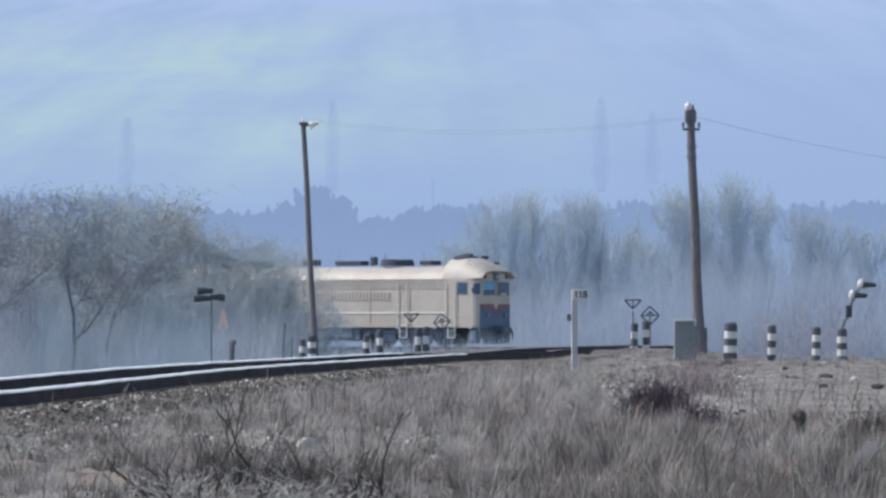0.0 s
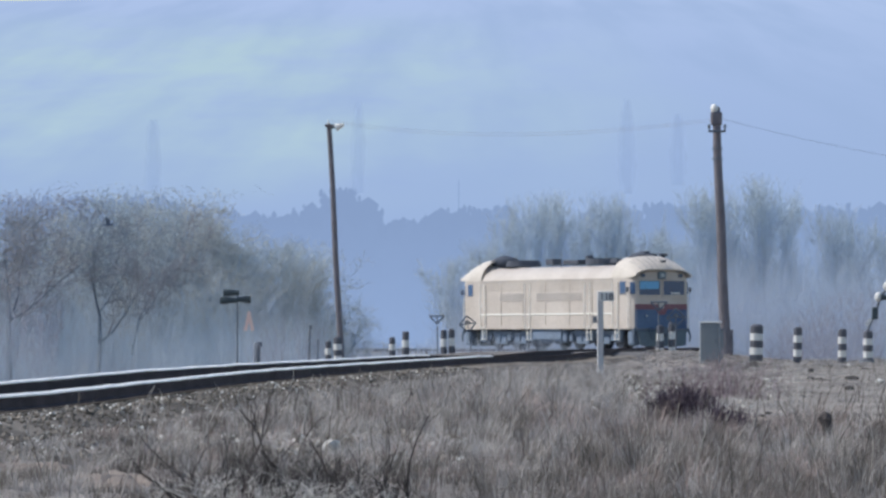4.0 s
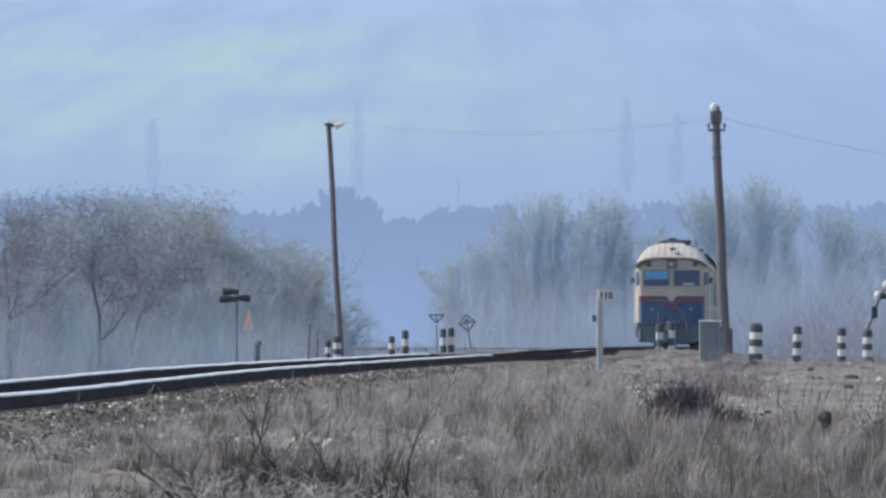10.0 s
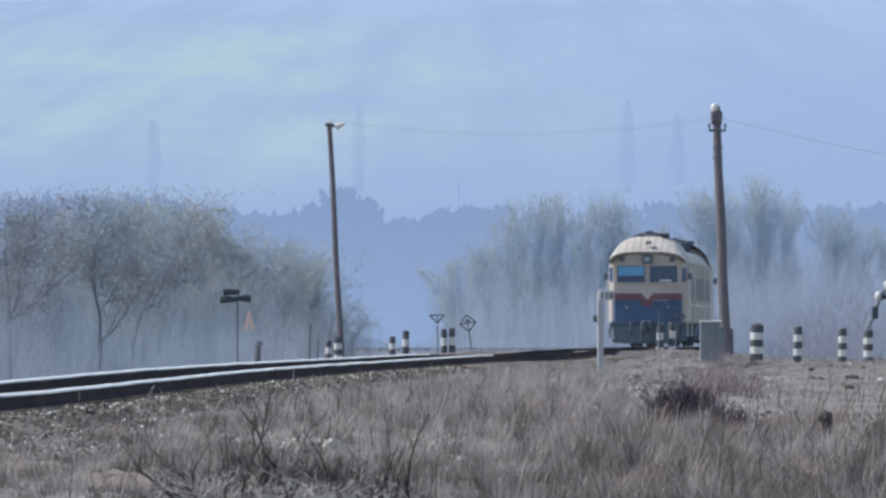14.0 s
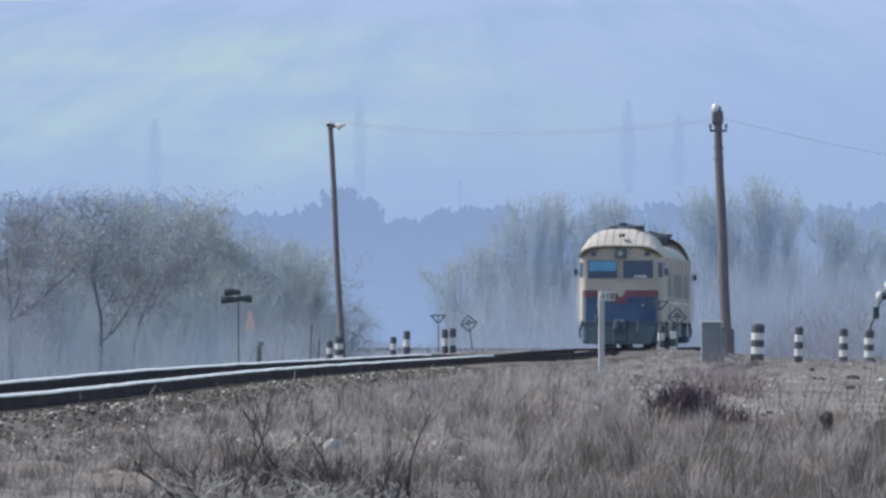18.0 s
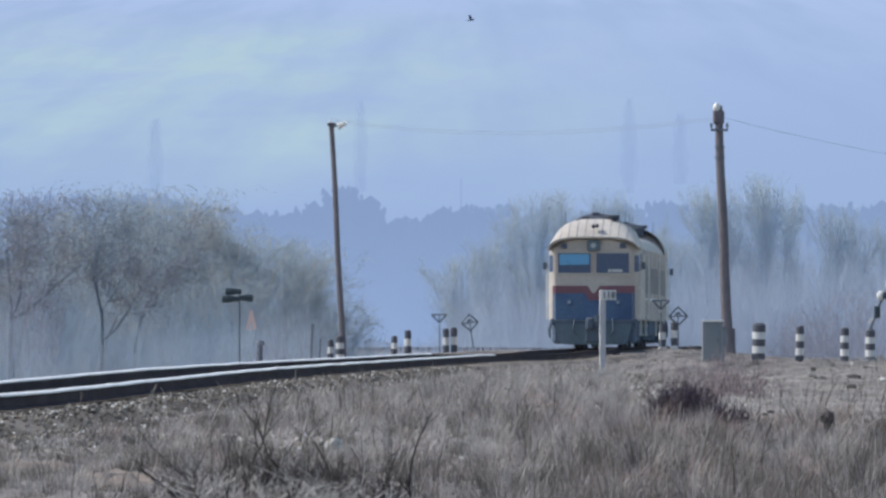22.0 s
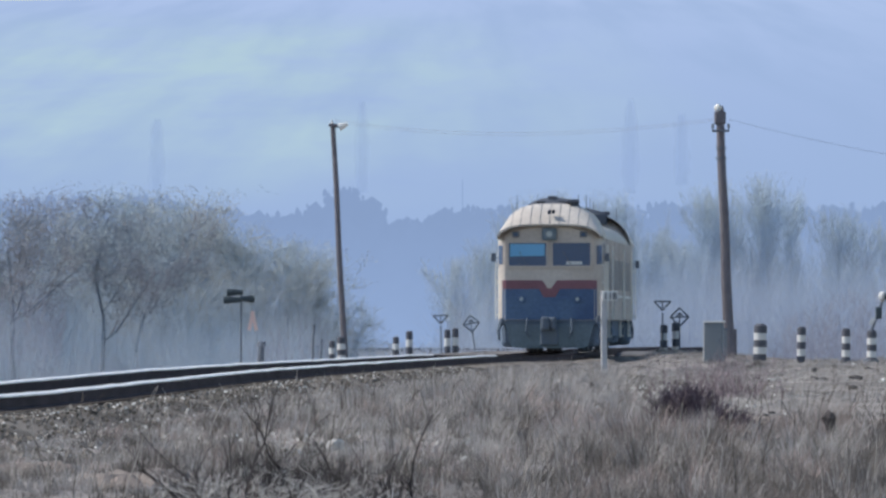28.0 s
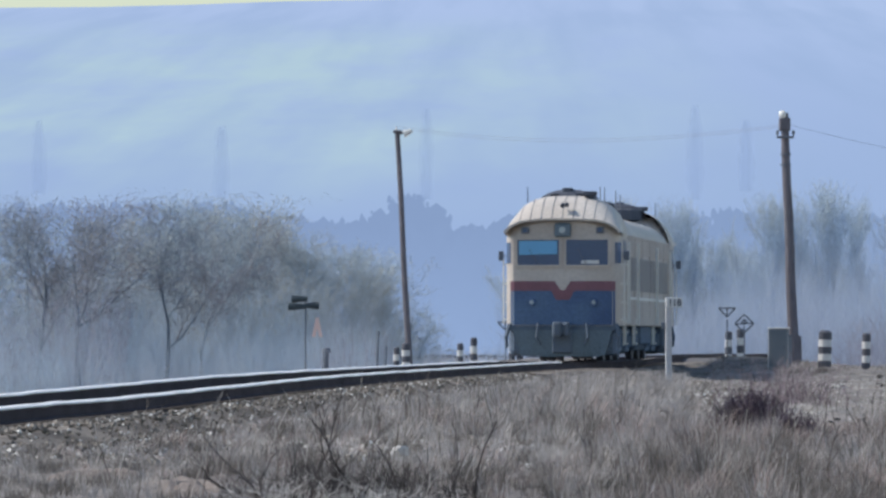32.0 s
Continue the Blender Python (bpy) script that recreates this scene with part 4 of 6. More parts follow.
def build_trees():
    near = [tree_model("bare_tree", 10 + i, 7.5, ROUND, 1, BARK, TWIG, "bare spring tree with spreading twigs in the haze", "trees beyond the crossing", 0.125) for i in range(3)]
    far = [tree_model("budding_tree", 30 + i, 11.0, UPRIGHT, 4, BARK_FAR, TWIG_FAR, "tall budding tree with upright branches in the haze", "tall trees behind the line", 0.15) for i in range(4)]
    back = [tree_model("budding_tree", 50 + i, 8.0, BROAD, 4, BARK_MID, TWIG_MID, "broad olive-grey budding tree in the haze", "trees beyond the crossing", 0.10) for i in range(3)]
    # dark bare trees in front: across, away, height, width factor
    for x, y, h, w, turn in ((-14.0, 205, 6.4, 0.86, 20), (-12.9, 210, 5.8, 0.8, 140), (-17.3, 203, 6.5, 0.95, 260), (-19.4, 208, 6.6, 1.0, 80), (-22.5, 206, 6.3, 1.0, 200), (-26, 210, 6.5, 1.0, 310)):
        plant(near, x, y, h, w, turn)
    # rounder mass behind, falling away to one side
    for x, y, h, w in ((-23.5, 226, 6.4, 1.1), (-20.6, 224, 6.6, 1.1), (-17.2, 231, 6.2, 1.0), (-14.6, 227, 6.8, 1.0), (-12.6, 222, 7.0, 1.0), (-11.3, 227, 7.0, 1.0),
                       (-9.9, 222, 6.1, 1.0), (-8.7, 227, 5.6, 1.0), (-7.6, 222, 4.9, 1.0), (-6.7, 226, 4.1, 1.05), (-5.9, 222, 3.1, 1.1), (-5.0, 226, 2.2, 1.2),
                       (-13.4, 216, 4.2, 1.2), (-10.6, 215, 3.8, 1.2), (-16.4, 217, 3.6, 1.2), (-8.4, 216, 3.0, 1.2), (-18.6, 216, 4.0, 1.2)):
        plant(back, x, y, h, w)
    for t, top in back:
        t.matrix_basis = pose(-30 - 3 * back.index((t, top)), 232, LOW)
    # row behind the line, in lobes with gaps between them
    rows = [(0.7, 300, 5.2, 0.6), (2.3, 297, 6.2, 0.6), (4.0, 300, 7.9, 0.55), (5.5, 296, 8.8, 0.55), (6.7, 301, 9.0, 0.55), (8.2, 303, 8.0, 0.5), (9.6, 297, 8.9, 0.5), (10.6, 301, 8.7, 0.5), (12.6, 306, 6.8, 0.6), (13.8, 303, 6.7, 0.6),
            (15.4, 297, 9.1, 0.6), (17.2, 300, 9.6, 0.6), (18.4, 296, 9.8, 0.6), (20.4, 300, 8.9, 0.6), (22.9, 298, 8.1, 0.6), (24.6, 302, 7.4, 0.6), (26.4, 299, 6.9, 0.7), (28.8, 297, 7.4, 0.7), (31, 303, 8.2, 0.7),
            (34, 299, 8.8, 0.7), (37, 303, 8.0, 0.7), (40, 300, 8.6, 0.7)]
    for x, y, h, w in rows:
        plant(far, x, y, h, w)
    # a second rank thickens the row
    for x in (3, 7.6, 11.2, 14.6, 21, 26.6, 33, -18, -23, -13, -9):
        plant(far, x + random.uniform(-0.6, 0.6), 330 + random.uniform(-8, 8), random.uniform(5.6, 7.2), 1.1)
    for t, top in near:
        t.matrix_basis = pose(-30 - 3 * near.index((t, top)), 222, LOW)
    for t, top in far:
        t.matrix_basis = pose(44 + 4 * far.index((t, top)), 305, LOW)


def build_brush():
    rng = random.Random(21)
    twigs = []
    def stems(x, y, h, n, slim=1.0):
        for i in range(n):
            a, l = rng.uniform(0, 6.283), rng.uniform(0.05, 0.6)
            p = Vector((x + rng.gauss(0, 0.25), y + rng.gauss(0, 0.25), LOW - 0.05))
            d = Vector((math.cos(a) * l, math.sin(a) * l, 1)).normalized()
            hh = h * rng.uniform(0.5, 1.1)
            q = p + d * hh * 0.55
            e = q + (d + Vector((rng.gauss(0, 0.15), rng.gauss(0, 0.15), 0))).normalized() * hh * 0.45
            twigs.append((*p, *q, 0.012 * slim, 0.009 * slim))
            twigs.append((*q, *e, 0.010 * slim, 0.004 * slim))
            for k in range(5):
                f = rng.uniform(0.3, 0.95)
                s = p + (e - p) * f
                b = rng.uniform(0, 6.283)
                w = (d + Vector((math.cos(b), math.sin(b), 0.1)) * 0.6).normalized() * hh * rng.uniform(0.12, 0.3)
                twigs.append((*s, *(s + w), 0.008 * slim, 0.003 * slim))
    for i in range(520):
        x = rng.uniform(-26, -4.6)
        stems(x, rng.uniform(214, 244), rng.uniform(1.8, 4.2), 6, 0.62)
    # thin pale stems added to veil the trunks like low haze
    for i in range(330):
        stems(rng.uniform(-22, -5), rng.uniform(195, 206), rng.uniform(0.8, 3.2), 9, 0.36)
    for i in range(170):
        stems(rng.uniform(-23, -6.5), rng.uniform(198, 212), rng.uniform(3.0, 5.0), 9, 0.30)
    for i in range(420):
        x, y = rng.uniform(-23, -5.0), rng.uniform(208, 216)
        stems(x, y, rng.uniform(1.1, 4.4) * (1 + 0.9 * noise.noise((x * 0.7, y * 0.4, 6.0))) + 0.5, 12, 0.36)
    v, f = slivers(twigs, 20)
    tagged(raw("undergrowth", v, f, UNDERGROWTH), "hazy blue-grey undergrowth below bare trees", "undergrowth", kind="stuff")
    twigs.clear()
    # hazy blue brush covers the far trunks in place of ground haze
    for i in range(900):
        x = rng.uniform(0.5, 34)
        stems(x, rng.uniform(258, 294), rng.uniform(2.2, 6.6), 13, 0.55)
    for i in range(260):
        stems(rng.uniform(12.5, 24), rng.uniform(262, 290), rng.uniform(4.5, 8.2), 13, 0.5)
    # low brush added as mist over the ground before the bend
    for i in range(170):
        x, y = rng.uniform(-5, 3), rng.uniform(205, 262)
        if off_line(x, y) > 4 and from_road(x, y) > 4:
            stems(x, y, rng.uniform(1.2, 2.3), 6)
    # brush added along the bend hides the far track as haze would
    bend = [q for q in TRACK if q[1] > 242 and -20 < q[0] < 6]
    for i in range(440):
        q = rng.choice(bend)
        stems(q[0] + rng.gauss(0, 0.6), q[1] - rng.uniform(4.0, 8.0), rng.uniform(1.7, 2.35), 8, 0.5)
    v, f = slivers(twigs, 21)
    tagged(raw("brushwood", v, f, BRUSH), "tangle of bare brushwood painted hazy blue below the trees", "brushwood", kind="stuff")


def build_thicket():
    """Mauve saplings beyond the marker posts and at the edge of the clump of trees."""
    rng = random.Random(77)
    rows = []
    for i in range(300):
        x, y = 11.6 + abs(rng.gauss(0, 2.2)), rng.uniform(168, 182)
        p = Vector((x, y, LOW))
        h = (1.7 + LOW * -1) * rng.uniform(0.6, 1.1) * min(1.0, 0.62 + (x - 11.4) * 0.13)
        d = Vector((rng.gauss(0, 0.12), rng.gauss(0, 0.12), 1)).normalized()
        for k in range(5):
            q = p + d * h / 5
            rows.append((*p, *q, 0.010 - 0.0015 * k, 0.0085 - 0.0015 * k))
            for j in range(4 if k else 1):
                a = rng.uniform(0, 6.283)
                w = (d + Vector((math.cos(a), math.sin(a), 0.1)) * 0.7).normalized() * h * rng.uniform(0.08, 0.22)
                rows.append((*q, *(q + w), 0.007, 0.003))
            d = (d + Vector((rng.gauss(0, 0.12), rng.gauss(0, 0.12), 0.05))).normalized()
            p = q
    for i in range(200):
        x, y = -15.4 - abs(rng.gauss(0, 2.6)), rng.uniform(198, 208)
        p = Vector((x, y, LOW))
        h = rng.uniform(2.4, 4.6)
        d = Vector((rng.gauss(0, 0.12), rng.gauss(0, 0.12), 1)).normalized()
        for k in range(5):
            q = p + d * h / 5
            rows.append((*p, *q, 0.010 - 0.0015 * k, 0.0085 - 0.0015 * k))
            for j in range(4 if k else 1):
                a = rng.uniform(0, 6.283)
                w = (d + Vector((math.cos(a), math.sin(a), 0.1)) * 0.7).normalized() * h * rng.uniform(0.06, 0.16)
                rows.append((*q, *(q + w), 0.007, 0.003))
            d = (d + Vector((rng.gauss(0, 0.12), rng.gauss(0, 0.12), 0.05))).normalized()
            p = q
    for i in range(90):
        x, y = rng.uniform(-7.4, -4.2), rng.uniform(187, 194)
        p = Vector((x, y, LOW))
        h = rng.uniform(1.6, 3.0)
        d = Vector((rng.gauss(0, 0.08), rng.gauss(0, 0.08), 1)).normalized()
        for k in range(5):
            q = p + d * h / 5
            rows.append((*p, *q, 0.012 - 0.0015 * k, 0.0105 - 0.0015 * k))
            a = rng.uniform(0, 6.283)
            w = (d + Vector((math.cos(a), math.sin(a), 0.3)) * 0.5).normalized() * h * rng.uniform(0.06, 0.16)
            rows.append((*q, *(q + w), 0.007, 0.003))
            d = (d + Vector((rng.gauss(0, 0.08), rng.gauss(0, 0.08), 0.05))).normalized()
            p = q
    v, f = slivers(rows, 78)
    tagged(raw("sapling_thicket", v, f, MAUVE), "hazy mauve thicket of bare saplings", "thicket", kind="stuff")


def blades(rows, name, material, label, category="grass"):
    """rows: x, y, z, height, width, bend direction, bend. Each blade is a narrow bent strip."""
    r = np.asarray(rows)
    x, y, z, h, w, a, b = r.T
    px, py = np.cos(a), np.sin(a)
    qx, qy = -py * w / 2, px * w / 2
    # the broad side turns by chance
    verts = np.empty((len(r), 5, 3))
    for k, (s, f, o) in enumerate(((-1, 0, 0), (1, 0, 0), (1, 0.55, 0.35), (-1, 0.55, 0.35), (0, 1.0, 1.0))):
        wid = 1.0 if f == 0 else 0.75
        verts[:, k, 0] = x + qx * s * wid + px * b * h * o
        verts[:, k, 1] = y + qy * s * wid + py * b * h * o
        verts[:, k, 2] = z + h * f * (1 - 0.25 * b * o)
    n = len(r)
    o = np.arange(n)[:, None] * 5
    quads = (o + np.array([[0, 1, 2, 3]])).tolist()
    tris = (o + np.array([[3, 2, 4]])).tolist()
    ob = raw(name, verts.reshape(-1, 3).tolist(), quads + tris, material)
    return tagged(ob, label, category, kind="stuff")


def build_grass():
    """Tufts: each has its own height, colour and lean, and its blades fan out."""
    rng = np.random.default_rng(8)
    kinds = {"plain": [], "pale": [], "dark": [], "red": []}
    # away from, to, leftmost, rightmost, tufts, blade width, tuft radius
    bands = [(19, 34, -3.5, 3.2, 4300, 0.0040, 0.085), (34, 52, -4.6, 5.2, 4600, 0.0050, 0.11), (52, 84, -5.2, 8.4, 5200, 0.0066, 0.15),
             (84, 134, -4.0, 12.5, 9500, 0.011, 0.20), (134, 166, 3.0, 15.5, 4200, 0.016, 0.26)]
    for y0, y1, x0, x1, n, w, rad in bands:
        xs, ys = rng.uniform(x0, x1, n), rng.uniform(y0, y1, n)
        for x, y in zip(xs, ys):
            d = side_of_line(x, y)
            bare = (abs(x + 0.85) < 0.60 and 20.5 < y < 26 and rng.random() < 0.75) or (abs(x - 2.52) < 0.22 and 24 < y < 30)
            if d < 1.85 or from_road(x, y) < 2.6 or bare:
                continue
            # thin and short by the embankment
            bank = min(1.0, max(0.0, (d - 1.85) / 2.4))
            if rng.random() > 0.75 + 0.25 * bank:
                continue
            clump = noise.noise((x * 0.9, y * 0.30, 1.0)) * 0.55 + noise.noise((x * 3.1, y * 1.3, 4.0)) * 0.45
            mood = noise.noise((x * 0.45, y * 0.16, 9.0)) + 0.7 * noise.noise((x * 1.6, y * 0.6, 7.0))
            open_patch = x > 1.7 + (y - 45) * 0.03 and 46 < y < 128
            pink = ((x + 1.75) / 0.38) ** 2 + ((y - 29.3) / 1.5) ** 2 < 1
            tall = math.exp(-((x - 0.012 * y) / 2.6) ** 2) * min(1.0, max(0.0, (y - 34) / 20))
            h = (0.10 + 0.13 * tall + 0.17 * clump + (0.08 if y < 45 and x > 0.2 else 0)) * rng.uniform(0.7, 1.35)
            h *= 0.45 + 0.55 * bank
            if open_patch:
                h *= 0.48
            if pink:
                h *= 0.4
            if y > 134:
                h *= 0.9
            front = y < 33 and x > 0.5
            rosy = 36 < y < 47 and x > 0.7
            if front:
                h *= 1.3
            h = max(0.035, h * (1.0 + 0.7 * noise.noise((x * 4.2, y * 0.33, 3.0))) * (1.0 + 0.65 * noise.noise((x * 1.4, y * 0.14, 30.0))))
            shade = noise.noise((x * 2.3, y * 0.21, 21.0))
            k = rng.random()
            gloom = 0.30 * max(0.0, shade) + 0.13 + 0.16 * (y < 31) + 0.14 * front - 0.12 * rosy + 0.20 * (clump > 0.2) + 0.40 * (mood > 0.25) + 0.30 * (1 - bank) - 0.3 * open_patch
            spot = noise.noise((x * 4.2, y * 0.33, 12.0))
            gloom += 0.85 * min(1.0, max(0.0, (spot - 0.02) * 9)) - 0.16
            gloom *= 1.0 if y < 50 else 0.35
            kind = "red" if (pink and k > 0.2) or (rosy and k > 0.58) else "dark" if k < gloom else "pale" if open_patch or (mood < -0.1 and k > 0.5) or k > 0.88 else "red" if k > 0.70 and y < 62 else "plain"
            m = int(rng.integers(18, 38)) if not pink else 10
            r = rad * rng.uniform(0.5, 1.4)
            bx, by = rng.normal(0, r * 0.55, m), rng.normal(0, r * 0.9, m)
            z = lift(x, y) - 0.02
            lean, dirn = rng.uniform(0.1, 0.5), rng.normal(0.2, 0.9)
            hs = h * rng.uniform(0.45, 1.15, m) * np.exp(-(bx / (r * 1.6)) ** 2)
            for i in range(m):
                out = math.atan2(by[i], bx[i]) if rng.random() < 0.55 else dirn
                which = kind if rng.random() < 0.92 else ("dark" if hs[i] < 0.6 * h else "plain")
                kinds[which].append((x + bx[i], y + by[i], z, hs[i], w * rng.uniform(0.6, 1.4), out, min(1.1, lean + rng.uniform(0, 0.6))))
    blades(kinds["plain"], "dry_grass", GRASS, "rough grey-brown dry grass in uneven tufts")
    blades(kinds["pale"], "pale_grass", GRASS_PALE, "short pale dry grass on open ground")
    blades(kinds["red"], "reddish_grass", GRASS_RED, "reddish-brown dead grass among the paler tufts")
    blades(kinds["dark"], "dark_grass", GRASS_DARK, "darker brown dead grass between the tufts")


def twiggy(name, x, y, h, spread, n, material, label, seed, thick=0.006, lean=0.55, bare=1.0, curl=0.2, steps=4):
    """A low bare shrub of forked stems."""
    rng = random.Random(seed)
    t = thing(name, pose(x, y, lift(x, y)), label, "shrub")
    stems, twigs = [], []
    for i in range(n):
        a = rng.uniform(0, 6.283)
        p = Vector((rng.gauss(0, spread * 0.3), rng.gauss(0, spread * 0.3), -0.03))
        d = Vector((math.cos(a) * rng.uniform(0.05, lean), math.sin(a) * rng.uniform(0.05, lean), 1)).normalized()
        hh = h * rng.uniform(0.45, 1.1)
        r = thick
        thin = 0.75 ** (4 / steps)
        for k in range(steps):
            d = (d + Vector((rng.gauss(0, curl), rng.gauss(0, curl), 0.02 * 4 / steps))).normalized()
            q = p + d * hh / steps
            stems.append((*p, *q, r, r * thin))
            for j in range(2):
                if rng.random() > bare:
                    continue
                b = rng.uniform(0, 6.283)
                w = (d + Vector((math.cos(b), math.sin(b), 0.2)) * 0.75).normalized() * hh * rng.uniform(0.12, 0.34)
                o = p + (q - p) * rng.random()
                twigs.append((*o, *(o + w), r * 0.6, r * 0.3))
                c = o + w * 0.6
                w2 = (w.normalized() + Vector((rng.gauss(0, 0.5), rng.gauss(0, 0.5), 0.3))).normalized() * w.length * 0.6
                twigs.append((*c, *(c + w2), r * 0.45, r * 0.25))
            p, r = q, r * thin
    v, f = tubes(stems, 5)
    tagged(raw("branchwork", v, f, material, t), kind="stuff")
    v, f = tubes(twigs, 3)
    tagged(raw("twigwork", v, f, material, t), kind="stuff")
    return t


def build_shrubs():
    twiggy("bare_shrub", -0.84, 24.0, 0.38, 0.80, 48, SHRUB, "low bare shrub of pale tangled twigs", 1, 0.0027, 0.8, 0.6, 0.62, 11)
    twiggy("bare_shrub", -0.55, 24.4, 0.34, 0.6, 34, SHRUB, "low bare shrub of pale tangled twigs", 2, 0.0027, 0.8, 0.6, 0.62, 11)
    twiggy("bare_shrub", -1.15, 24.4, 0.32, 0.5, 26, SHRUB, "low bare shrub of pale tangled twigs", 3, 0.0027, 0.8, 0.6, 0.62, 11)
    twiggy("bare_shrub", -0.80, 24.9, 0.30, 0.9, 300, CHAR, "dark tangled foot of a bare shrub", 11, 0.0036, 0.8, 1.0, 0.35, 6)
    twiggy("tall_weed", -0.92, 24.2, 0.62, 0.9, 9, CHAR, "tall crooked dark dead stems above the shrub", 12, 0.0075, 0.55, 0.5, 0.22, 7)
    twiggy("tall_weed", -0.30, 25.0, 0.46, 0.8, 6, CHAR, "tall crooked dark dead stems above the shrub", 13, 0.008, 0.5, 0.5)
    twiggy("dark_shrub", 2.06, 43.6, 0.40, 0.30, 440, RED_SHRUB, "small dense dark purplish shrub in dry grass", 4, 0.010, 0.9)
    twiggy("dark_shrub", 2.34, 43.0, 0.24, 0.36, 320, RED_SHRUB, "small dense dark purplish shrub in dry grass", 5, 0.011, 1.3)
    twiggy("reddish_shrub", 3.45, 64.0, 0.62, 1.2, 120, THICKET, "thin pinkish-grey thicket in front of the cabinet", 6, 0.005, 0.35)
    twiggy("dark_shrub", 3.30, 37.0, 0.34, 0.34, 120, WEED, "small dark dead weed clump", 8, 0.006, 0.9)
    rng = random.Random(31)
    for name, count, material, label in (("dead_stalks", 230, WEED, "scattered dark dead weed stalks above the grass"), ("pale_stalks", 260, GRASS_PALE, "scattered pale dry stalks leaning over the grass")):
        stems = []
        for i in range(count):
            y = rng.uniform(23, 80)
            x = rng.uniform(-0.08 * y, 0.09 * y)
            if side_of_line(x, y) < 2.3:
                continue
            h = rng.uniform(0.12, 0.44) * (1.0 if y < 60 else 0.8)
            p = Vector((x, y, lift(x, y)))
            d = Vector((rng.gauss(0.16, 0.24), rng.uniform(-0.4, 0.4), 1)).normalized()
            r = 0.0027 * (1 + (y - 23) / 60)
            for k in range(4):
                q = p + d * h / 4
                stems.append((*p, *q, r, r * 0.8))
                if k > 1 and rng.random() < 0.6:
                    w = (d + Vector((rng.uniform(-0.8, 0.8), 0, 0.1))).normalized() * h * 0.2
                    stems.append((*q, *(q + w), r * 0.9, r * 0.5))
                d = (d + Vector((rng.gauss(0.03, 0.13), 0, 0))).normalized()
                p = q
        v, f = tubes(stems, 4)
        tagged(raw(name, v, f, material), label, "weeds", kind="stuff")


def build_soil_patches():
    """Low heaps of bare pinkish-tan earth."""
    rng = random.Random(15)
    for x, y, rx, ry in ((-1.78, 29.0, 0.42, 1.7), (-2.55, 31.5, 0.35, 1.5), (3.2, 49.0, 0.7, 2.4)):
        verts, faces = [(x, y, lift(x, y) + 0.035)], []
        for r, dz in ((0.45, 0.035), (0.75, 0.015), (1.0, -0.06)):
            for k in range(22):
                a = 2 * math.pi * k / 22
                g = r * rng.uniform(0.85, 1.15)
                px, py = x + rx * g * math.cos(a), y + ry * g * math.sin(a)
                verts.append((px, py, lift(px, py) + dz + rng.uniform(-0.022, 0.022)))
        for k in range(22):
            n = (k + 1) % 22
            faces.append((0, 1 + k, 1 + n))
            for q in (1, 23):
                faces.append((q + k, q + 22 + k, q + 22 + n, q + n))
        ob = raw("bare_mound", verts, faces, TAN_SOIL)
        tagged(ob, "low mound of bare pinkish-tan earth in grass", "mound", "bare mounds in the grass")


def build_stump():
    x, y = 2.81, 36.5
    t = thing("dead_stump", pose(x, y, lift(x, y), 0, -14, 0), "short dark charred stump leaning in the grass", "stump")
    bm = B()
    stem(bm, (0, 0, -0.05), (0.0, 0, 0.25), 0.052, 0.038, 1.1, 9, 6)
    part("trunk", bm, CHAR, t)
    bm = B()
    bmesh.ops.create_icosphere(bm, subdivisions=2, radius=0.050, matrix=Matrix.Translation((-0.01, 0, 0.25)))
    for v in bm.verts:
        v.co += Vector((0.02, 0.02, 0.02)) * noise.noise(v.co * 30)
    part("knob", bm, CHAR, t)
    x, y = 2.58, 29.6
    t = thing("wooden_plank", pose(x, y, lift(x, y) + 0.09, -20, -48, 8), "short pale weathered plank leaning in dry grass", "plank")
    bm = B()
    box(bm, 0, 0, 0, 0.25, 0.022, 0.085, 0.004)
    part("board", bm, PLANK, t)
    bm = B()
    box(bm, 0.08, 0.02, 0, 0.03, 0.02, 0.08, 0.003)
    part("batten", bm, PLANK, t)


def build_litter():
    for x, y, r, name, label in ((-0.77, 36.0, 0.058, "white_stone", "pale rounded stone lying in dry grass"), (-0.83, 36.3, 0.035, "white_stone", "small pale stone lying in dry grass")):
        bm = B()
        bmesh.ops.create_icosphere(bm, subdivisions=2, radius=r)
        for v in bm.verts:
            v.co *= 1 + 0.55 * noise.noise(v.co * 22)
        ob = part(name, bm, SACK)
        ob.matrix_basis = pose(x, y, lift(x, y) + r * 0.95, 20, 10, 30)
        ob.scale = (1.15, 0.9, 0.85)
        tagged(ob, label, "stone")
    rng = random.Random(5)
    for i in range(34):
        x, y = (rng.uniform(7.5, 12.5), rng.uniform(112, 140)) if i < 14 else (rng.uniform(2.7, 3.7), rng.uniform(46, 53)) if i < 25 else (rng.uniform(5.4, 7.2), rng.uniform(74, 92))
        r = rng.uniform(0.035, 0.085) if i < 14 else rng.uniform(0.03, 0.06) if i < 25 else rng.uniform(0.06, 0.11)
        bm = B()
        bmesh.ops.create_icosphere(bm, subdivisions=1, radius=r)
        for v in bm.verts:
            v.co *= 1 + 0.4 * noise.noise(v.co * 9 + Vector((i, 0, 0)))
        ob = part("field_stone", bm, STONE if i % 5 == 0 else CLOD)
        ob.matrix_basis = pose(x, y, lift(x, y) + r * 0.35, 0, 0, rng.uniform(0, 360))
        ob.scale = (1.3, 1.0, 0.55)
        tagged(ob, "small rough pale stone on dry ground" if i % 5 == 0 else "small dark clod on the dry ground", "stone", "field stones")


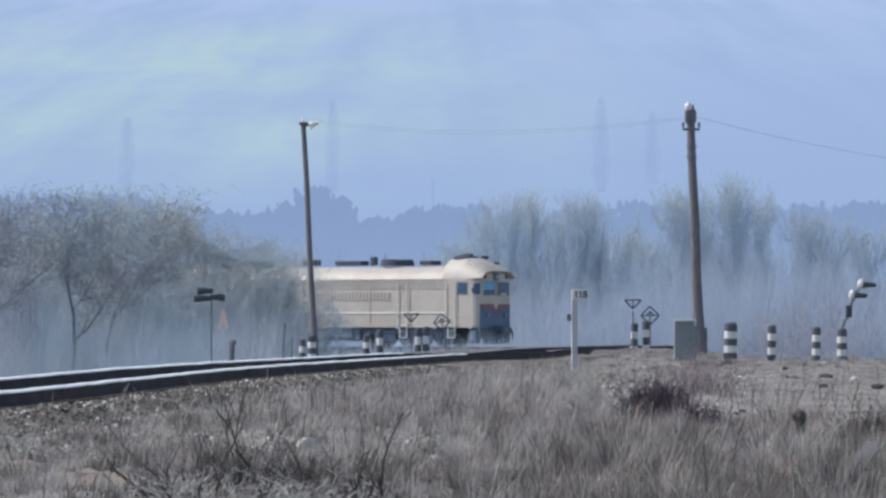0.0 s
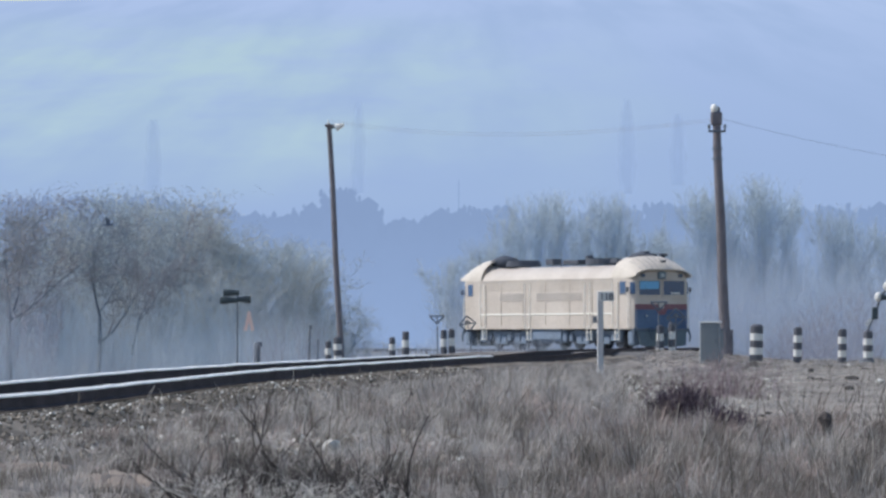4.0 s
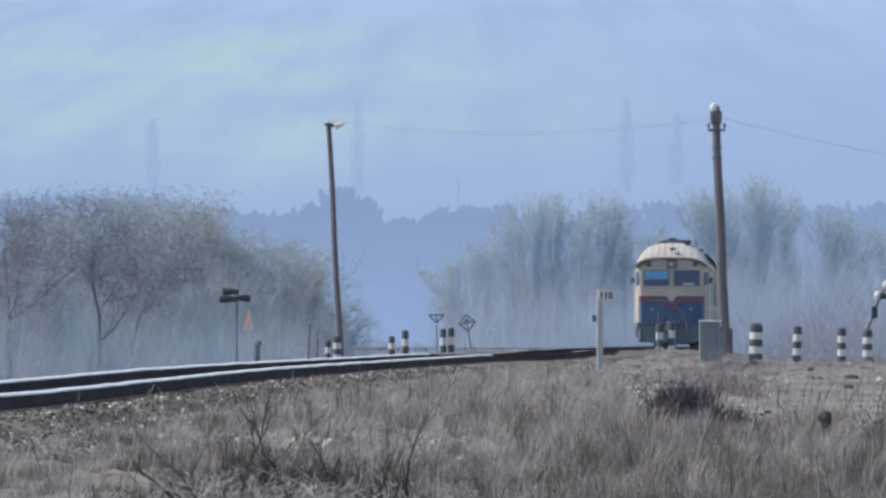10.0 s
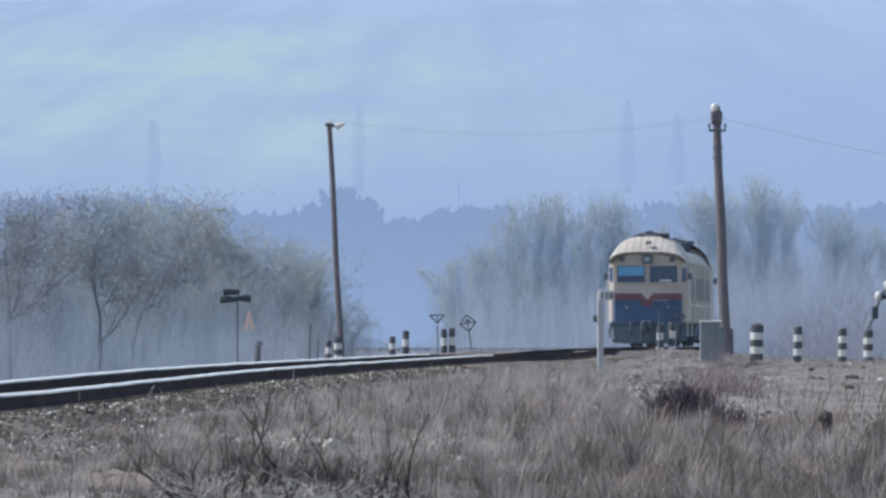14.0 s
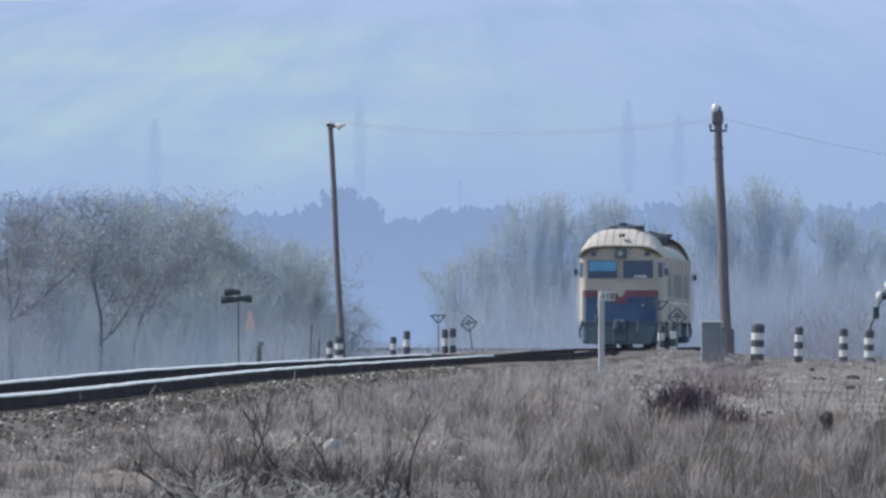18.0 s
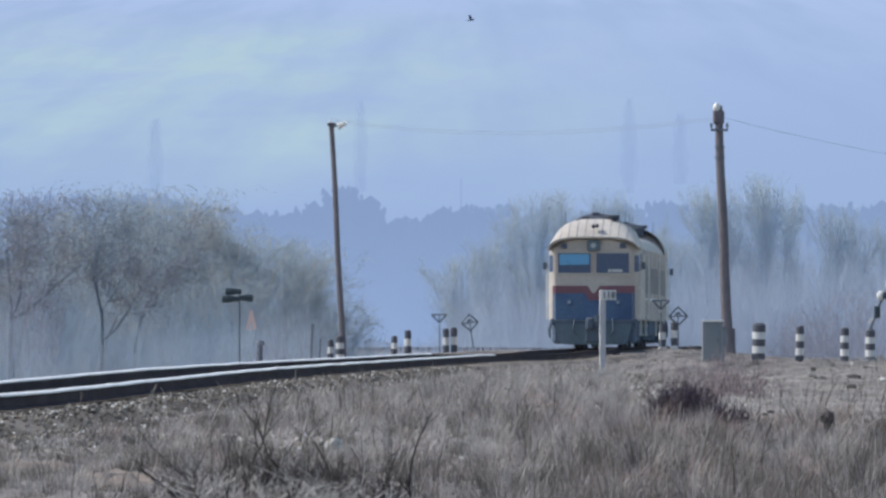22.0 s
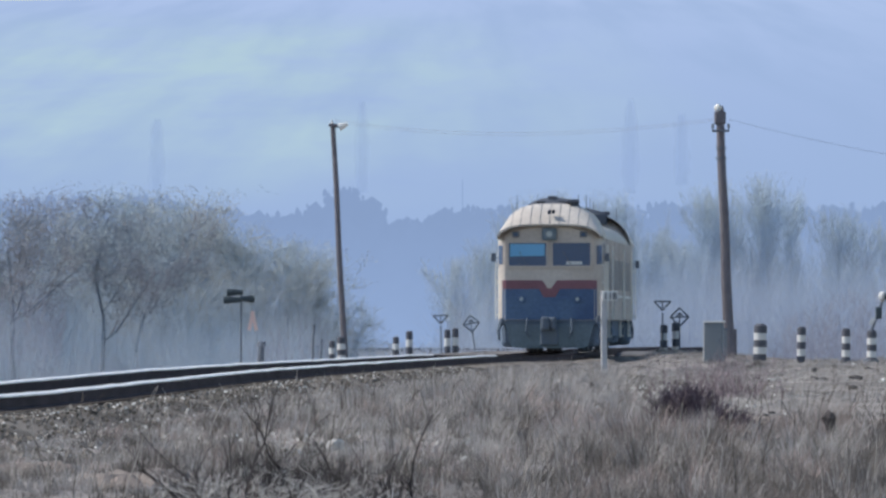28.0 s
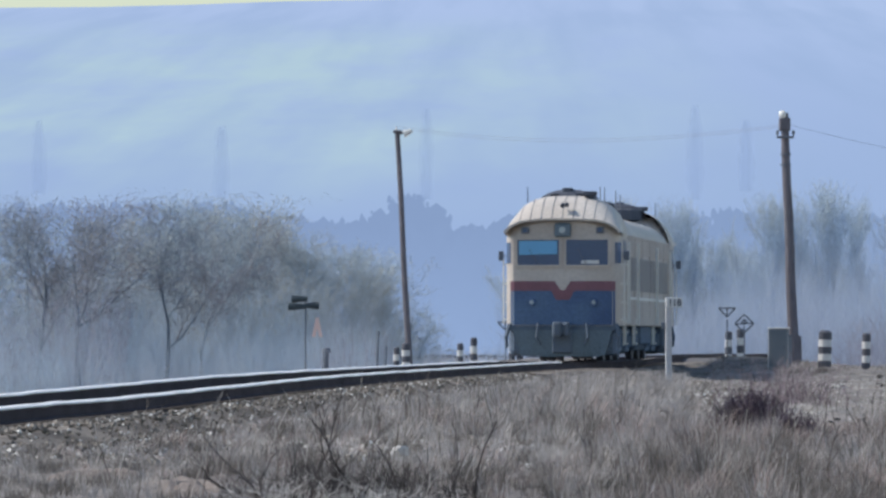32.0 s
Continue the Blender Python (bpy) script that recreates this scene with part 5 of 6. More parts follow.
# ---- the locomotive ----
HALF = 8.9      # half the body's length


def section(w, z0, eave, crown, inset=0.0, n=10):
    """Half outline of the body, from the sill up over the roof, mirrored."""
    pts = [(w - inset, z0)]
    pts.append((w - inset, eave - 0.25))
    for i in range(n + 1):
        a = math.pi / 2 * i / n
        pts.append(((w - inset) * math.cos(a) ** 0.62, eave - 0.25 + (crown - eave + 0.25) * math.sin(a) ** 1.25))
    left = [(-x, z) for x, z in pts[-2::-1]]
    return pts + left


def loft(bm, stations):
    """stations: y and an outline of equal length."""
    rings = []
    for y, pts in stations:
        rings.append([bm.verts.new((x, y, z)) for x, z in pts])
    n = len(rings[0])
    for a, b in zip(rings, rings[1:]):
        for i in range(n - 1):
            bm.faces.new((a[i], a[i + 1], b[i + 1], b[i]))
        bm.faces.new((a[n - 1], a[0], b[0], b[n - 1]))
    bm.faces.new(rings[0])
    bm.faces.new(rings[-1][::-1])
    bmesh.ops.recalc_face_normals(bm, faces=bm.faces)
    return bm


def build_loco():
    loco = thing("diesel_locomotive", pose(0, 0, 0), "cream and blue diesel locomotive with a red front band", "locomotive")
    W = 1.50
    bm = B()
    loft(bm, [(-HALF + 1.9, section(W, 0.92, 3.36, 3.90)), (HALF - 1.9, section(W, 0.92, 3.36, 3.90))])
    part("body_shell", bm, CREAM, loco)
    # ribs along the upper side and sill strips
    for s in (-1, 1):
        # the shadowed side takes the cream that holds grime and shade
        skin = CREAM if s > 0 else GRIMY_SHADED
        for z, hgt in ((3.24, 0.05), (3.11, 0.05), (2.98, 0.05), (2.85, 0.05), (1.64, 0.07), (0.98, 0.08)):
            bm = B()
            box(bm, s * (W + 0.012), 0, z, 0.03, 2 * HALF - 3.9, hgt)
            part("side_rib", bm, STEEL if z == 1.64 else skin, loco)
        for y in (-4.6, -2.3, 0.1, 2.6, 4.9):
            bm = B()
            box(bm, s * (W + 0.010), y, 2.2, 0.026, 0.06, 2.1)
            part("side_seam", bm, skin, loco)
        if s < 0:
            for z, hgt in ((3.05, 0.48), (1.28, 0.56)):
                bm = B()
                box(bm, s * (W + 0.002), 0, z, 0.02, 2 * HALF - 4.2, hgt)
                part("side_sheet", bm, GRIMY_SHADED, loco, "grimy cream side sheet with some shade in its colour")
        # radiator louvres: broad dark ones on one side, a slim slotted row on the other
        if s < 0:
            for y, l in ((3.05, 5.7), (-3.05, 5.7)):
                bm = B()
                box(bm, s * (W + 0.006), y, 2.28, 0.03, l, 0.88)
                panel = part("louvre_panel", bm, GREY_LOUVRE, loco, "dull grey louvre panel")
                for k in range(9):
                    bm = B()
                    box(bm, s * (W + 0.030), y, 1.90 + 0.095 * k, 0.03, l - 0.1, 0.03)
                    part("slat", bm, GREY_LOUVRE, panel)
        else:
            for y, l in ((1.5, 4.6), (-3.4, 2.6)):
                bm = B()
                box(bm, s * (W + 0.006), y, 2.46, 0.03, l, 0.42)
                panel = part("louvre_panel", bm, CREAM, loco)
                n = int(l / 0.2)
                for k in range(n):
                    bm = B()
                    box(bm, s * (W + 0.022), y - l / 2 + (k + 0.5) * l / n, 2.46, 0.03, 0.05, 0.34)
                    part("slat", bm, GREY_LOUVRE, panel)
    # cab ends, alike front and back
    for end in (1, -1):
        m = Matrix.Rotation(0 if end > 0 else math.pi, 4, "Z")
        cab = new("cab")
        cab.parent = loco
        cab.matrix_basis = m

        def add(name, bm, material, label="", parent=None):
            return part(name, bm, material, parent or cab, label)

        y0, y1 = HALF - 1.9, HALF
        bm = B()
        loft(bm, [(y0 - 0.25, section(W + 0.005, 0.92, 3.36, 3.91)), (y0 + 0.30, section(W + 0.01, 0.92, 3.46, 4.18)), (y1 - 0.95, section(W, 0.92, 3.46, 4.20)),
                  (y1 - 0.42, section(W, 0.92, 3.42, 3.98)), (y1 - 0.20, section(W, 0.92, 3.40, 3.76, 0.05)), (y1 - 0.07, section(W, 0.92, 3.36, 3.64, 0.12)),
                  (y1, section(W, 0.92, 3.32, 3.58, 0.21))])
        add("cab_shell", bm, CREAM)
        # roof hood with pressed seams, standing out over the face
        ring = section(W, 3.30, 3.46, 4.27, 0.0, 14)[1:-1]

        def brow(x, z, k, d=0.0):
            """The hood's round section turns into a flat-topped arch at its front edge."""
            flat = 3.22 + 0.44 * max(0.0, 1 - (abs(x) / 1.53) ** 4) ** 0.6
            return z + (flat - z) * k - d

        bm = B()
        rows = []
        for y, wide, k, d in ((y0 - 0.2, 1.008, 0.0, 0.0), (y1 - 1.05, 1.010, 0.0, 0.0), (y1 - 0.55, 1.014, 0.28, 0.0), (y1 - 0.12, 1.014, 0.62, 0.0),
                              (y1 + 0.20, 1.008, 1.0, 0.0), (y1 + 0.20, 0.985, 1.0, 0.05), (y1 - 0.10, 0.975, 1.0, 0.05)):
            rows.append([bm.verts.new((x * wide, y, brow(x, z, k, d) + 0.014)) for x, z in ring])
        for a, b in zip(rows, rows[1:]):
            for i in range(len(a) - 1):
                bm.faces.new((a[i], a[i + 1], b[i + 1], b[i]))
        bmesh.ops.recalc_face_normals(bm, faces=bm.faces)
        hood = add("roof_hood", bm, ROOF, "pale weathered roof hood over the cab face")
        xs, zs = [p[0] for p in sorted(ring)], [p[1] for p in sorted(ring)]
        for i in range(-4, 5):
            u = i * 0.27
            z = float(np.interp(u, xs, zs))
            bm = B()
            last = None
            for y, k in ((y1 - 1.05, 0.0), (y1 - 0.55, 0.28), (y1 - 0.12, 0.62), (y1 + 0.205, 1.0)):
                here = (u * 1.012, y, brow(u, z, k) + 0.018)
                if last:
                    tube(bm, last, here, 0.012, 0.012, 5)
                last = here
            add("roof_seam", bm, GREY_LOUVRE, parent=hood)
        # the face bends round at its corners
        f = y1 + 0.012
        plan = [(-1.345, y1 - 0.045), (-1.24, y1 + 0.004), (1.24, y1 + 0.004), (1.345, y1 - 0.045)]

        def wrap(z0, z1, out=0.012, pts=None):
            bm = B()
            pts = pts or plan
            cx = [(x * (1 + out / 1.4), y + out) for x, y in pts]
            lo = [bm.verts.new((x, y, z0)) for x, y in cx]
            hi = [bm.verts.new((x, y, z1)) for x, y in cx]
            bl = [bm.verts.new((x, y - 0.03, z0)) for x, y in pts]
            bh = [bm.verts.new((x, y - 0.03, z1)) for x, y in pts]
            for i in range(len(pts) - 1):
                bm.faces.new((lo[i], lo[i + 1], hi[i + 1], hi[i]))
                bm.faces.new((hi[i], hi[i + 1], bh[i + 1], bh[i]))
                bm.faces.new((lo[i + 1], lo[i], bl[i], bl[i + 1]))
            for i in (0, len(pts) - 1):
                bm.faces.new((lo[i], hi[i], bh[i], bl[i]))
            bmesh.ops.recalc_face_normals(bm, faces=bm.faces)
            return bm

        add("lower_panel", wrap(0.93, 1.815), BLUE, "dark blue lower front panel")
        add("red_band", wrap(1.815, 2.06, 0.016), RED, "dull red band dipping to a point")
        bm = B()
        prism(bm, [(-0.30, 1.82), (-0.17, 1.58), (0.17, 1.58), (0.30, 1.82)], y1, f + 0.010)
        add("red_wedge", bm, RED)
        bm = B()
        prism(bm, [(-0.21, 2.065), (-0.05, 1.83), (0.05, 1.83), (0.21, 2.065)], y1, f + 0.014)
        add("cream_wedge", bm, CREAM)
        for sx in (-1, 1):
            q = [(sx * x, y) for x, y in ((1.475, y1 - 0.30), (1.41, y1 - 0.12), (1.335, y1 - 0.04))]
            add("corner_window", wrap(2.52, 3.06, 0.012, q if sx > 0 else q[::-1]), GLASS, "narrow corner window")
        for x0, x1 in ((-1.17, -0.09), (0.09, 1.17)):
            bm = B()
            for a, b, c, d in ((x0 - 0.05, x1 + 0.05, 3.13, 3.19), (x0 - 0.05, x1 + 0.05, 2.42, 2.48), (x0 - 0.05, x0, 2.48, 3.13), (x1, x1 + 0.05, 2.48, 3.13)):
                prism(bm, [(a, c), (b, c), (b, d), (a, d)], y1 - 0.02, f + 0.025)
            fr = add("windscreen_frame", bm, CREAM)
            bm = B()
            prism(bm, [(x0, 2.48), (x1, 2.48), (x1, 3.13), (x0, 3.13)], y1 - 0.02, f + 0.004)
            add("windscreen", bm, GLASS, "dark bluish windscreen glass", fr)
            bm = B()
            tube(bm, ((x0 + x1) / 2, f + 0.03, 2.47), ((x0 + x1) / 2 + 0.25, f + 0.03, 2.9), 0.008, 0.006, 5)
            add("wiper", bm, IRON, "", fr)
        if end > 0:
            bm = B()
            prism(bm, [(0.14, 2.76), (1.13, 2.74), (1.13, 3.10), (0.14, 3.10)], f + 0.001, f + 0.010)
            add("upper_pane", bm, UPPER_PANE, "pale blue upper part of one windscreen")
            bm = B()
            prism(bm, [(-0.95, 2.51), (-0.47, 2.51), (-0.49, 2.60), (-0.93, 2.60)], f + 0.001, f + 0.010)
            add("route_card", bm, WHITE, "white card in the windscreen")
        # lamps
        bm = B()
        box(bm, 0, y1 + 0.03, 3.38, 0.42, 0.16, 0.36, 0.05)
        h = add("headlight", bm, PLOUGH, "square headlight housing under the roof hood")
        bm = B()
        tube(bm, (0, y1 + 0.10, 3.38), (0, y1 + 0.125, 3.38), 0.085, 0.085, 18)
        add("lens", bm, LENS, "", h)
        for sx in (-1, 1):
            bm = B()
            box(bm, sx * 0.97, y1 + 0.02, 3.37, 0.21, 0.10, 0.17, 0.03)
            k = add("marker_light", bm, IRON)
            bm = B()
            tube(bm, (sx * 0.97, y1 + 0.065, 3.37), (sx * 0.97, y1 + 0.08, 3.37), 0.055, 0.055, 12)
            add("lens", bm, GLASS, "", k)
            bm = B()
            tube(bm, (sx * 0.80, y1, 1.52), (sx * 0.80, y1 + 0.07, 1.52), 0.11, 0.10, 14)
            k = add("buffer_light", bm, BLUE)
            bm = B()
            tube(bm, (sx * 0.80, y1 + 0.065, 1.52), (sx * 0.80, y1 + 0.08, 1.52), 0.05, 0.05, 12)
            add("lens", bm, LENS, "", k)
            # corner handrails, mirrors, cab side window and door
            door = (1.60, 4.40) if end > 0 else (2.40, 7.20)
            for yy in (y1 - 0.32, y1 - door[0] - 0.26, y1 - door[0] + 0.26, y1 - door[1] - 0.27, y1 - door[1] + 0.27):
                bm = B()
                tube(bm, (sx * (W + 0.07), yy, 0.95), (sx * (W + 0.07), yy, 3.1 if yy < y1 - 1 else 2.62), 0.02, 0.02, 6)
                for z in (1.08, 1.52, 2.0, 2.5):
                    box(bm, sx * (W - 0.02), yy, z, 0.20, 0.05, 0.035)
                add("handrail", bm, STEEL, "bright handrail")
            bm = B()
            box(bm, sx * (W + 0.005), y1 - 0.95, 2.82, 0.03, 0.62, 0.62, 0.01)
            sw = add("side_window_frame", bm, GREY_LOUVRE)
            bm = B()
            box(bm, sx * (W + 0.012), y1 - 0.95, 2.82, 0.03, 0.54, 0.54, 0.01)
            add("side_window", bm, GLASS, "", sw)
            bm = B()
            box(bm, sx * (W + 0.004), y1 - door[0], 2.12, 0.04, 0.46, 1.85, 0.01)
            dr = add("cab_door", bm, CREAM)
            bm = B()
            tube(bm, (sx * (W + 0.03), y1 - door[0] + 0.17, 2.0), (sx * (W + 0.06), y1 - door[0] + 0.17, 2.2), 0.015, 0.015, 5)
            add("door_handle", bm, STEEL, "", dr)
            bm = B()
            tube(bm, (sx * W, y1 - 0.42, 2.72), (sx * (W + 0.08), y1 - 0.30, 2.72), 0.012, 0.012, 5)
            mr = add("mirror_arm", bm, IRON)
            bm = B()
            box(bm, sx * (W + 0.13), y1 - 0.28, 2.72, 0.13, 0.05, 0.24, 0.015)
            add("mirror", bm, IRON, "", mr)
            # steps below the doors
            for yy in (y1 - door[0], y1 - door[1]):
                bm = B()
                for dy in (-0.2, 0.2):
                    box(bm, sx * (W - 0.04), yy + dy, 0.78, 0.05, 0.04, 0.74)
                for z in (0.45, 0.75, 1.02):
                    box(bm, sx * (W - 0.02), yy, z, 0.12, 0.42, 0.03)
                add("steps", bm, STEEL, "pale boarding steps")
            bm = B()
            tube(bm, (sx * 1.0, y1 - 0.9, 4.12), (sx * 1.0, y1 - 0.9, 4.52), 0.015, 0.008, 5)
            add("aerial", bm, IRON)
            # hoses at the buffer beam
            bm = B()
            tube(bm, (sx * 0.62, y1 + 0.12, 0.98), (sx * 0.66, y1 + 0.22, 0.6), 0.03, 0.03, 6)
            tube(bm, (sx * 0.66, y1 + 0.22, 0.6), (sx * 0.56, y1 + 0.18, 0.42), 0.03, 0.03, 6)
            add("brake_hose", bm, COUPLING)
            bm = B()
            tube(bm, (sx * 1.38, y1 - 0.05, 0.95), (sx * 1.46, y1 + 0.06, 0.62), 0.06, 0.05, 8)
            tube(bm, (sx * 1.46, y1 + 0.06, 0.62), (sx * 1.44, y1 + 0.05, 0.34), 0.05, 0.035, 8)
            add("corner_step", bm, COUPLING)
            bm = B()
            box(bm, sx * 1.20, y1 - 0.42, 0.50, 0.44, 0.56, 0.72, 0.14)
            add("corner_guard", bm, UNDER, "dark rounded guard beside the plough")
        # buffer beam, coupler, plough
        bm = B()
        box(bm, 0, y1 - 0.16, 0.88, 2.75, 0.30, 0.24, 0.03)
        add("buffer_beam", bm, COUPLING)
        bm = B()
        box(bm, 0, y1 + 0.25, 0.84, 0.40, 0.5, 0.34, 0.07)
        box(bm, 0.1, y1 + 0.5, 0.82, 0.24, 0.22, 0.40, 0.07)
        box(bm, -0.14, y1 + 0.46, 0.82, 0.14, 0.16, 0.34, 0.05)
        add("coupler", bm, COUPLING, "dark heavy knuckle coupler")
        bm = B()
        box(bm, 0, y1 + 0.09, 0.48, 0.52, 0.10, 0.56, 0.04)
        add("coupler_pocket", bm, COUPLING)
        bm = B()
        prism(bm, [(-1.28, 0.80), (1.28, 0.80), (1.10, 0.16), (0.9, 0.12), (-0.9, 0.12), (-1.10, 0.16)], y1 + 0.0, y1 + 0.07)
        add("plough", bm, PLOUGH, "grey-green snow plough")
        for u in (-0.55, 0.55):
            bm = B()
            prism(bm, [(u - 0.42, 0.74), (u + 0.42, 0.74), (u + 0.35, 0.2), (u - 0.35, 0.2)], y1 + 0.06, y1 + 0.085)
            add("plough_blade", bm, PLOUGH)
        # horns and roof gear
        bm = B()
        tube(bm, (-0.12, y1 - 0.10, 4.06), (-0.12, y1 + 0.12, 4.02), 0.03, 0.06, 8)
        tube(bm, (0.0, y1 - 0.10, 4.06), (0.0, y1 + 0.08, 4.0), 0.03, 0.06, 8)
        add("horn", bm, DARK_ROOF)
        bm = B()
        box(bm, -0.62 * end, y1 - 1.0, 4.34, 0.34, 0.28, 0.12, 0.03)
        tube(bm, (-0.62 * end, y1 - 1.0, 4.05), (-0.62 * end, y1 - 1.0, 4.3), 0.08, 0.08, 8)
        add("roof_vent", bm, DARK_ROOF)
        bm = B()
        bmesh.ops.create_uvsphere(bm, u_segments=20, v_segments=8, radius=1.0, matrix=Matrix.Translation((0.0, y1 - 1.75, 4.14)) @ Matrix.Diagonal((0.80, 0.66, 0.34, 1)))
        add("fan_dome", bm, DARK_ROOF, "low dark fan dome on the roof")
        for u, w, hgt, yy in ((0.02, 0.26, 0.15, -1.6), (0.34, 0.26, 0.05, -1.45), (-0.32, 0.3, 0.06, -1.5)):
            bm = B()
            box(bm, u, y1 + yy, 4.36 + hgt / 2 - abs(u) * 0.14, w, 0.5, hgt, 0.03)
            add("roof_fitting", bm, DARK_ROOF)
    # roof of the machine room: fan rings, exhaust, walkway
    for y, r in ((3.2, 0.85), (-5.2, 0.85)):
        bm = B()
        tube(bm, (0, y, 3.95), (0, y, 4.22), r, r * 0.94, 24)
        fan = part("fan_housing", bm, DARK_ROOF, loco, "dark roof fan housing")
        for k in range(6):
            bm = B()
            box(bm, 0, 0, 0, r * 1.7, 0.07, 0.03, 0, Matrix.Rotation(k * math.pi / 6, 3, "Z"))
            bmesh.ops.translate(bm, vec=(0, y, 4.235 + 0.002 * k), verts=bm.verts)
            part("grille_bar", bm, IRON, fan)
    for y, sx, sy, sz in ((0.6, 0.7, 1.6, 0.22), (-1.8, 0.5, 0.8, 0.3), (5.2, 0.9, 0.7, 0.2), (1.9, 0.3, 0.3, 0.42)):
        bm = B()
        box(bm, 0.1, y, 4.02 + sz / 2 - 0.04, sx, sy, sz, 0.05)
        part("roof_hatch", bm, DARK_ROOF, loco)
    for x, y, z in ((-0.55, 4.4, 4.62), (-0.75, 2.0, 4.58), (-0.8, 1.2, 4.5), (0.7, 0.2, 4.5)):
        bm = B()
        tube(bm, (x, y, 3.8), (x, y, z), 0.022, 0.012, 6)
        part("roof_aerial", bm, IRON, loco)
    # underframe
    bm = B()
    box(bm, 0, 0, 1.04, 2.7, 2 * HALF - 0.6, 0.2, 0.02)
    part("sole_frame", bm, UNDER, loco)
    bm = B()
    box(bm, 0, 0, 0.62, 2.5, 3.4, 0.72, 0.1)
    part("fuel_tank", bm, UNDER, loco)
    for sx in (-1, 1):
        bm = B()
        box(bm, sx * 1.28, 0, 0.70, 0.24, 3.0, 0.56, 0.06)
        part("battery_box", bm, UNDER, loco)
    wheels = []
    for y in (-4.3, 4.3):
        bog = new("bogie")
        bog.parent = loco
        bog.matrix_basis = pose(0, y, 0)
        for sx in (-1, 1):
            bm = B()
            box(bm, sx * 1.05, 0, 0.72, 0.16, 4.9, 0.26, 0.03)
            for yy in (-2.1, 0, 2.1):
                box(bm, sx * 1.13, yy, 0.54, 0.22, 0.34, 0.36, 0.04)
            for yy in (-1.05, 1.05):
                tube(bm, (sx * 1.16, yy, 0.36), (sx * 1.16, yy, 0.66), 0.10, 0.10, 10)
            part("side_frame", bm, UNDER, bog)
            for yy in (-1.05, 1.05):
                bm = B()
                box(bm, sx * 1.10, yy, 0.44, 0.14, 1.25, 0.44, 0.05)
                part("brake_rigging", bm, UNDER, bog)
            for yy in (-2.75, 2.75):
                bm = B()
                box(bm, sx * 1.18, yy, 0.62, 0.26, 0.62, 0.62, 0.10)
                part("sand_box", bm, UNDER, bog)
        bm = B()
        box(bm, 0, 0, 0.78, 1.9, 0.5, 0.2, 0.03)
        part("bolster", bm, UNDER, bog)
        for yy in (-2.1, 0, 2.1):
            bm = B()
            tube(bm, (-0.98, 0, 0), (0.98, 0, 0), 0.09, 0.09, 10)
            for sx in (-1, 1):
                tube(bm, (sx * 0.70, 0, 0), (sx * 0.83, 0, 0), 0.525, 0.525, 28)
                tube(bm, (sx * 0.66, 0, 0), (sx * 0.70, 0, 0), 0.555, 0.555, 28)
                for k in range(4):
                    a = k * math.pi / 2
                    box(bm, sx * 0.835, 0.25 * math.cos(a), 0.25 * math.sin(a), 0.02, 0.14, 0.14)
            ws = part("wheelset", bm, IRON, bog)
            ws.matrix_basis = pose(0, yy, 0.525)
            wheels.append((ws, yy))
    return loco, wheels


def build_bird():
    """A dark bird that crosses above the far slope."""
    t = thing("bird", pose(0, 0, 0), "small dark bird in flapping flight before hazy hills", "bird")
    bm = B()
    bmesh.ops.create_uvsphere(bm, u_segments=10, v_segments=8, radius=1.0, matrix=Matrix.Diagonal((0.055, 0.15, 0.055, 1)))
    part("body", bm, PLUMAGE, t)
    bm = B()
    bmesh.ops.create_uvsphere(bm, u_segments=8, v_segments=6, radius=0.045, matrix=Matrix.Translation((0, 0.16, 0.02)))
    head = part("head", bm, PLUMAGE, t)
    bm = B()
    tube(bm, (0, 0.20, 0.015), (0, 0.25, 0.01), 0.014, 0.003, 6)
    part("beak", bm, PLUMAGE, head)
    bm = B()
    prism(bm, [(-0.03, -0.12), (0.03, -0.12), (0.06, -0.30), (-0.06, -0.30)], -0.006, 0.006, "xy")
    part("tail", bm, PLUMAGE, t)
    wings = []
    for sx in (-1, 1):
        bm = B()
        prism(bm, [(0, 0.07), (sx * 0.16, 0.09), (sx * 0.30, 0.0), (sx * 0.34, -0.08), (sx * 0.18, -0.07), (0, -0.08)], -0.006, 0.006, "xy")
        bmesh.ops.recalc_face_normals(bm, faces=bm.faces)
        wing = part("wing", bm, PLUMAGE, t)
        wing.matrix_basis = pose(sx * 0.03, 0, 0.02)
        wings.append((wing, sx))
    return t, wings


build_ground()
build_hill()
build_far_wood()
build_poplars()
build_mast()
track = build_track()
build_road()
build_bollards()
sign_post(6.79, 160, 1.36, "tri")
sign_post(7.33, 160, 0.96, "dia")
sign_post(-0.18, 178, 0.98, "tri", -1)
sign_post(1.05, 178, 0.80, "dia", -8)
build_km_post()
build_stakes()
build_cabinet()
build_poles()
crossing_signal(-7.58, 185, [(-0.12, 2.02, 0.58, -1), (-0.22, 1.74, 0.62, -1), (0.34, 1.78, 0.5, 1)],
                [(0.47, 0.98, 0.20, ORANGE), (0.59, 0.98, -0.20, ORANGE)], 0.10)
bent_signal(12.42, 142)
build_trees()
build_brush()
build_thicket()
build_grass()
build_shrubs()
build_litter()
build_soil_patches()
build_stump()
build_ballast_stones()
loco, wheels = build_loco()
bird, bird_wings = build_bird()
low_bird, low_wings = build_bird()
build_sleepers(track)

START, END = arc_at(3.8, 246.2), arc_at(1.33, 131.0)


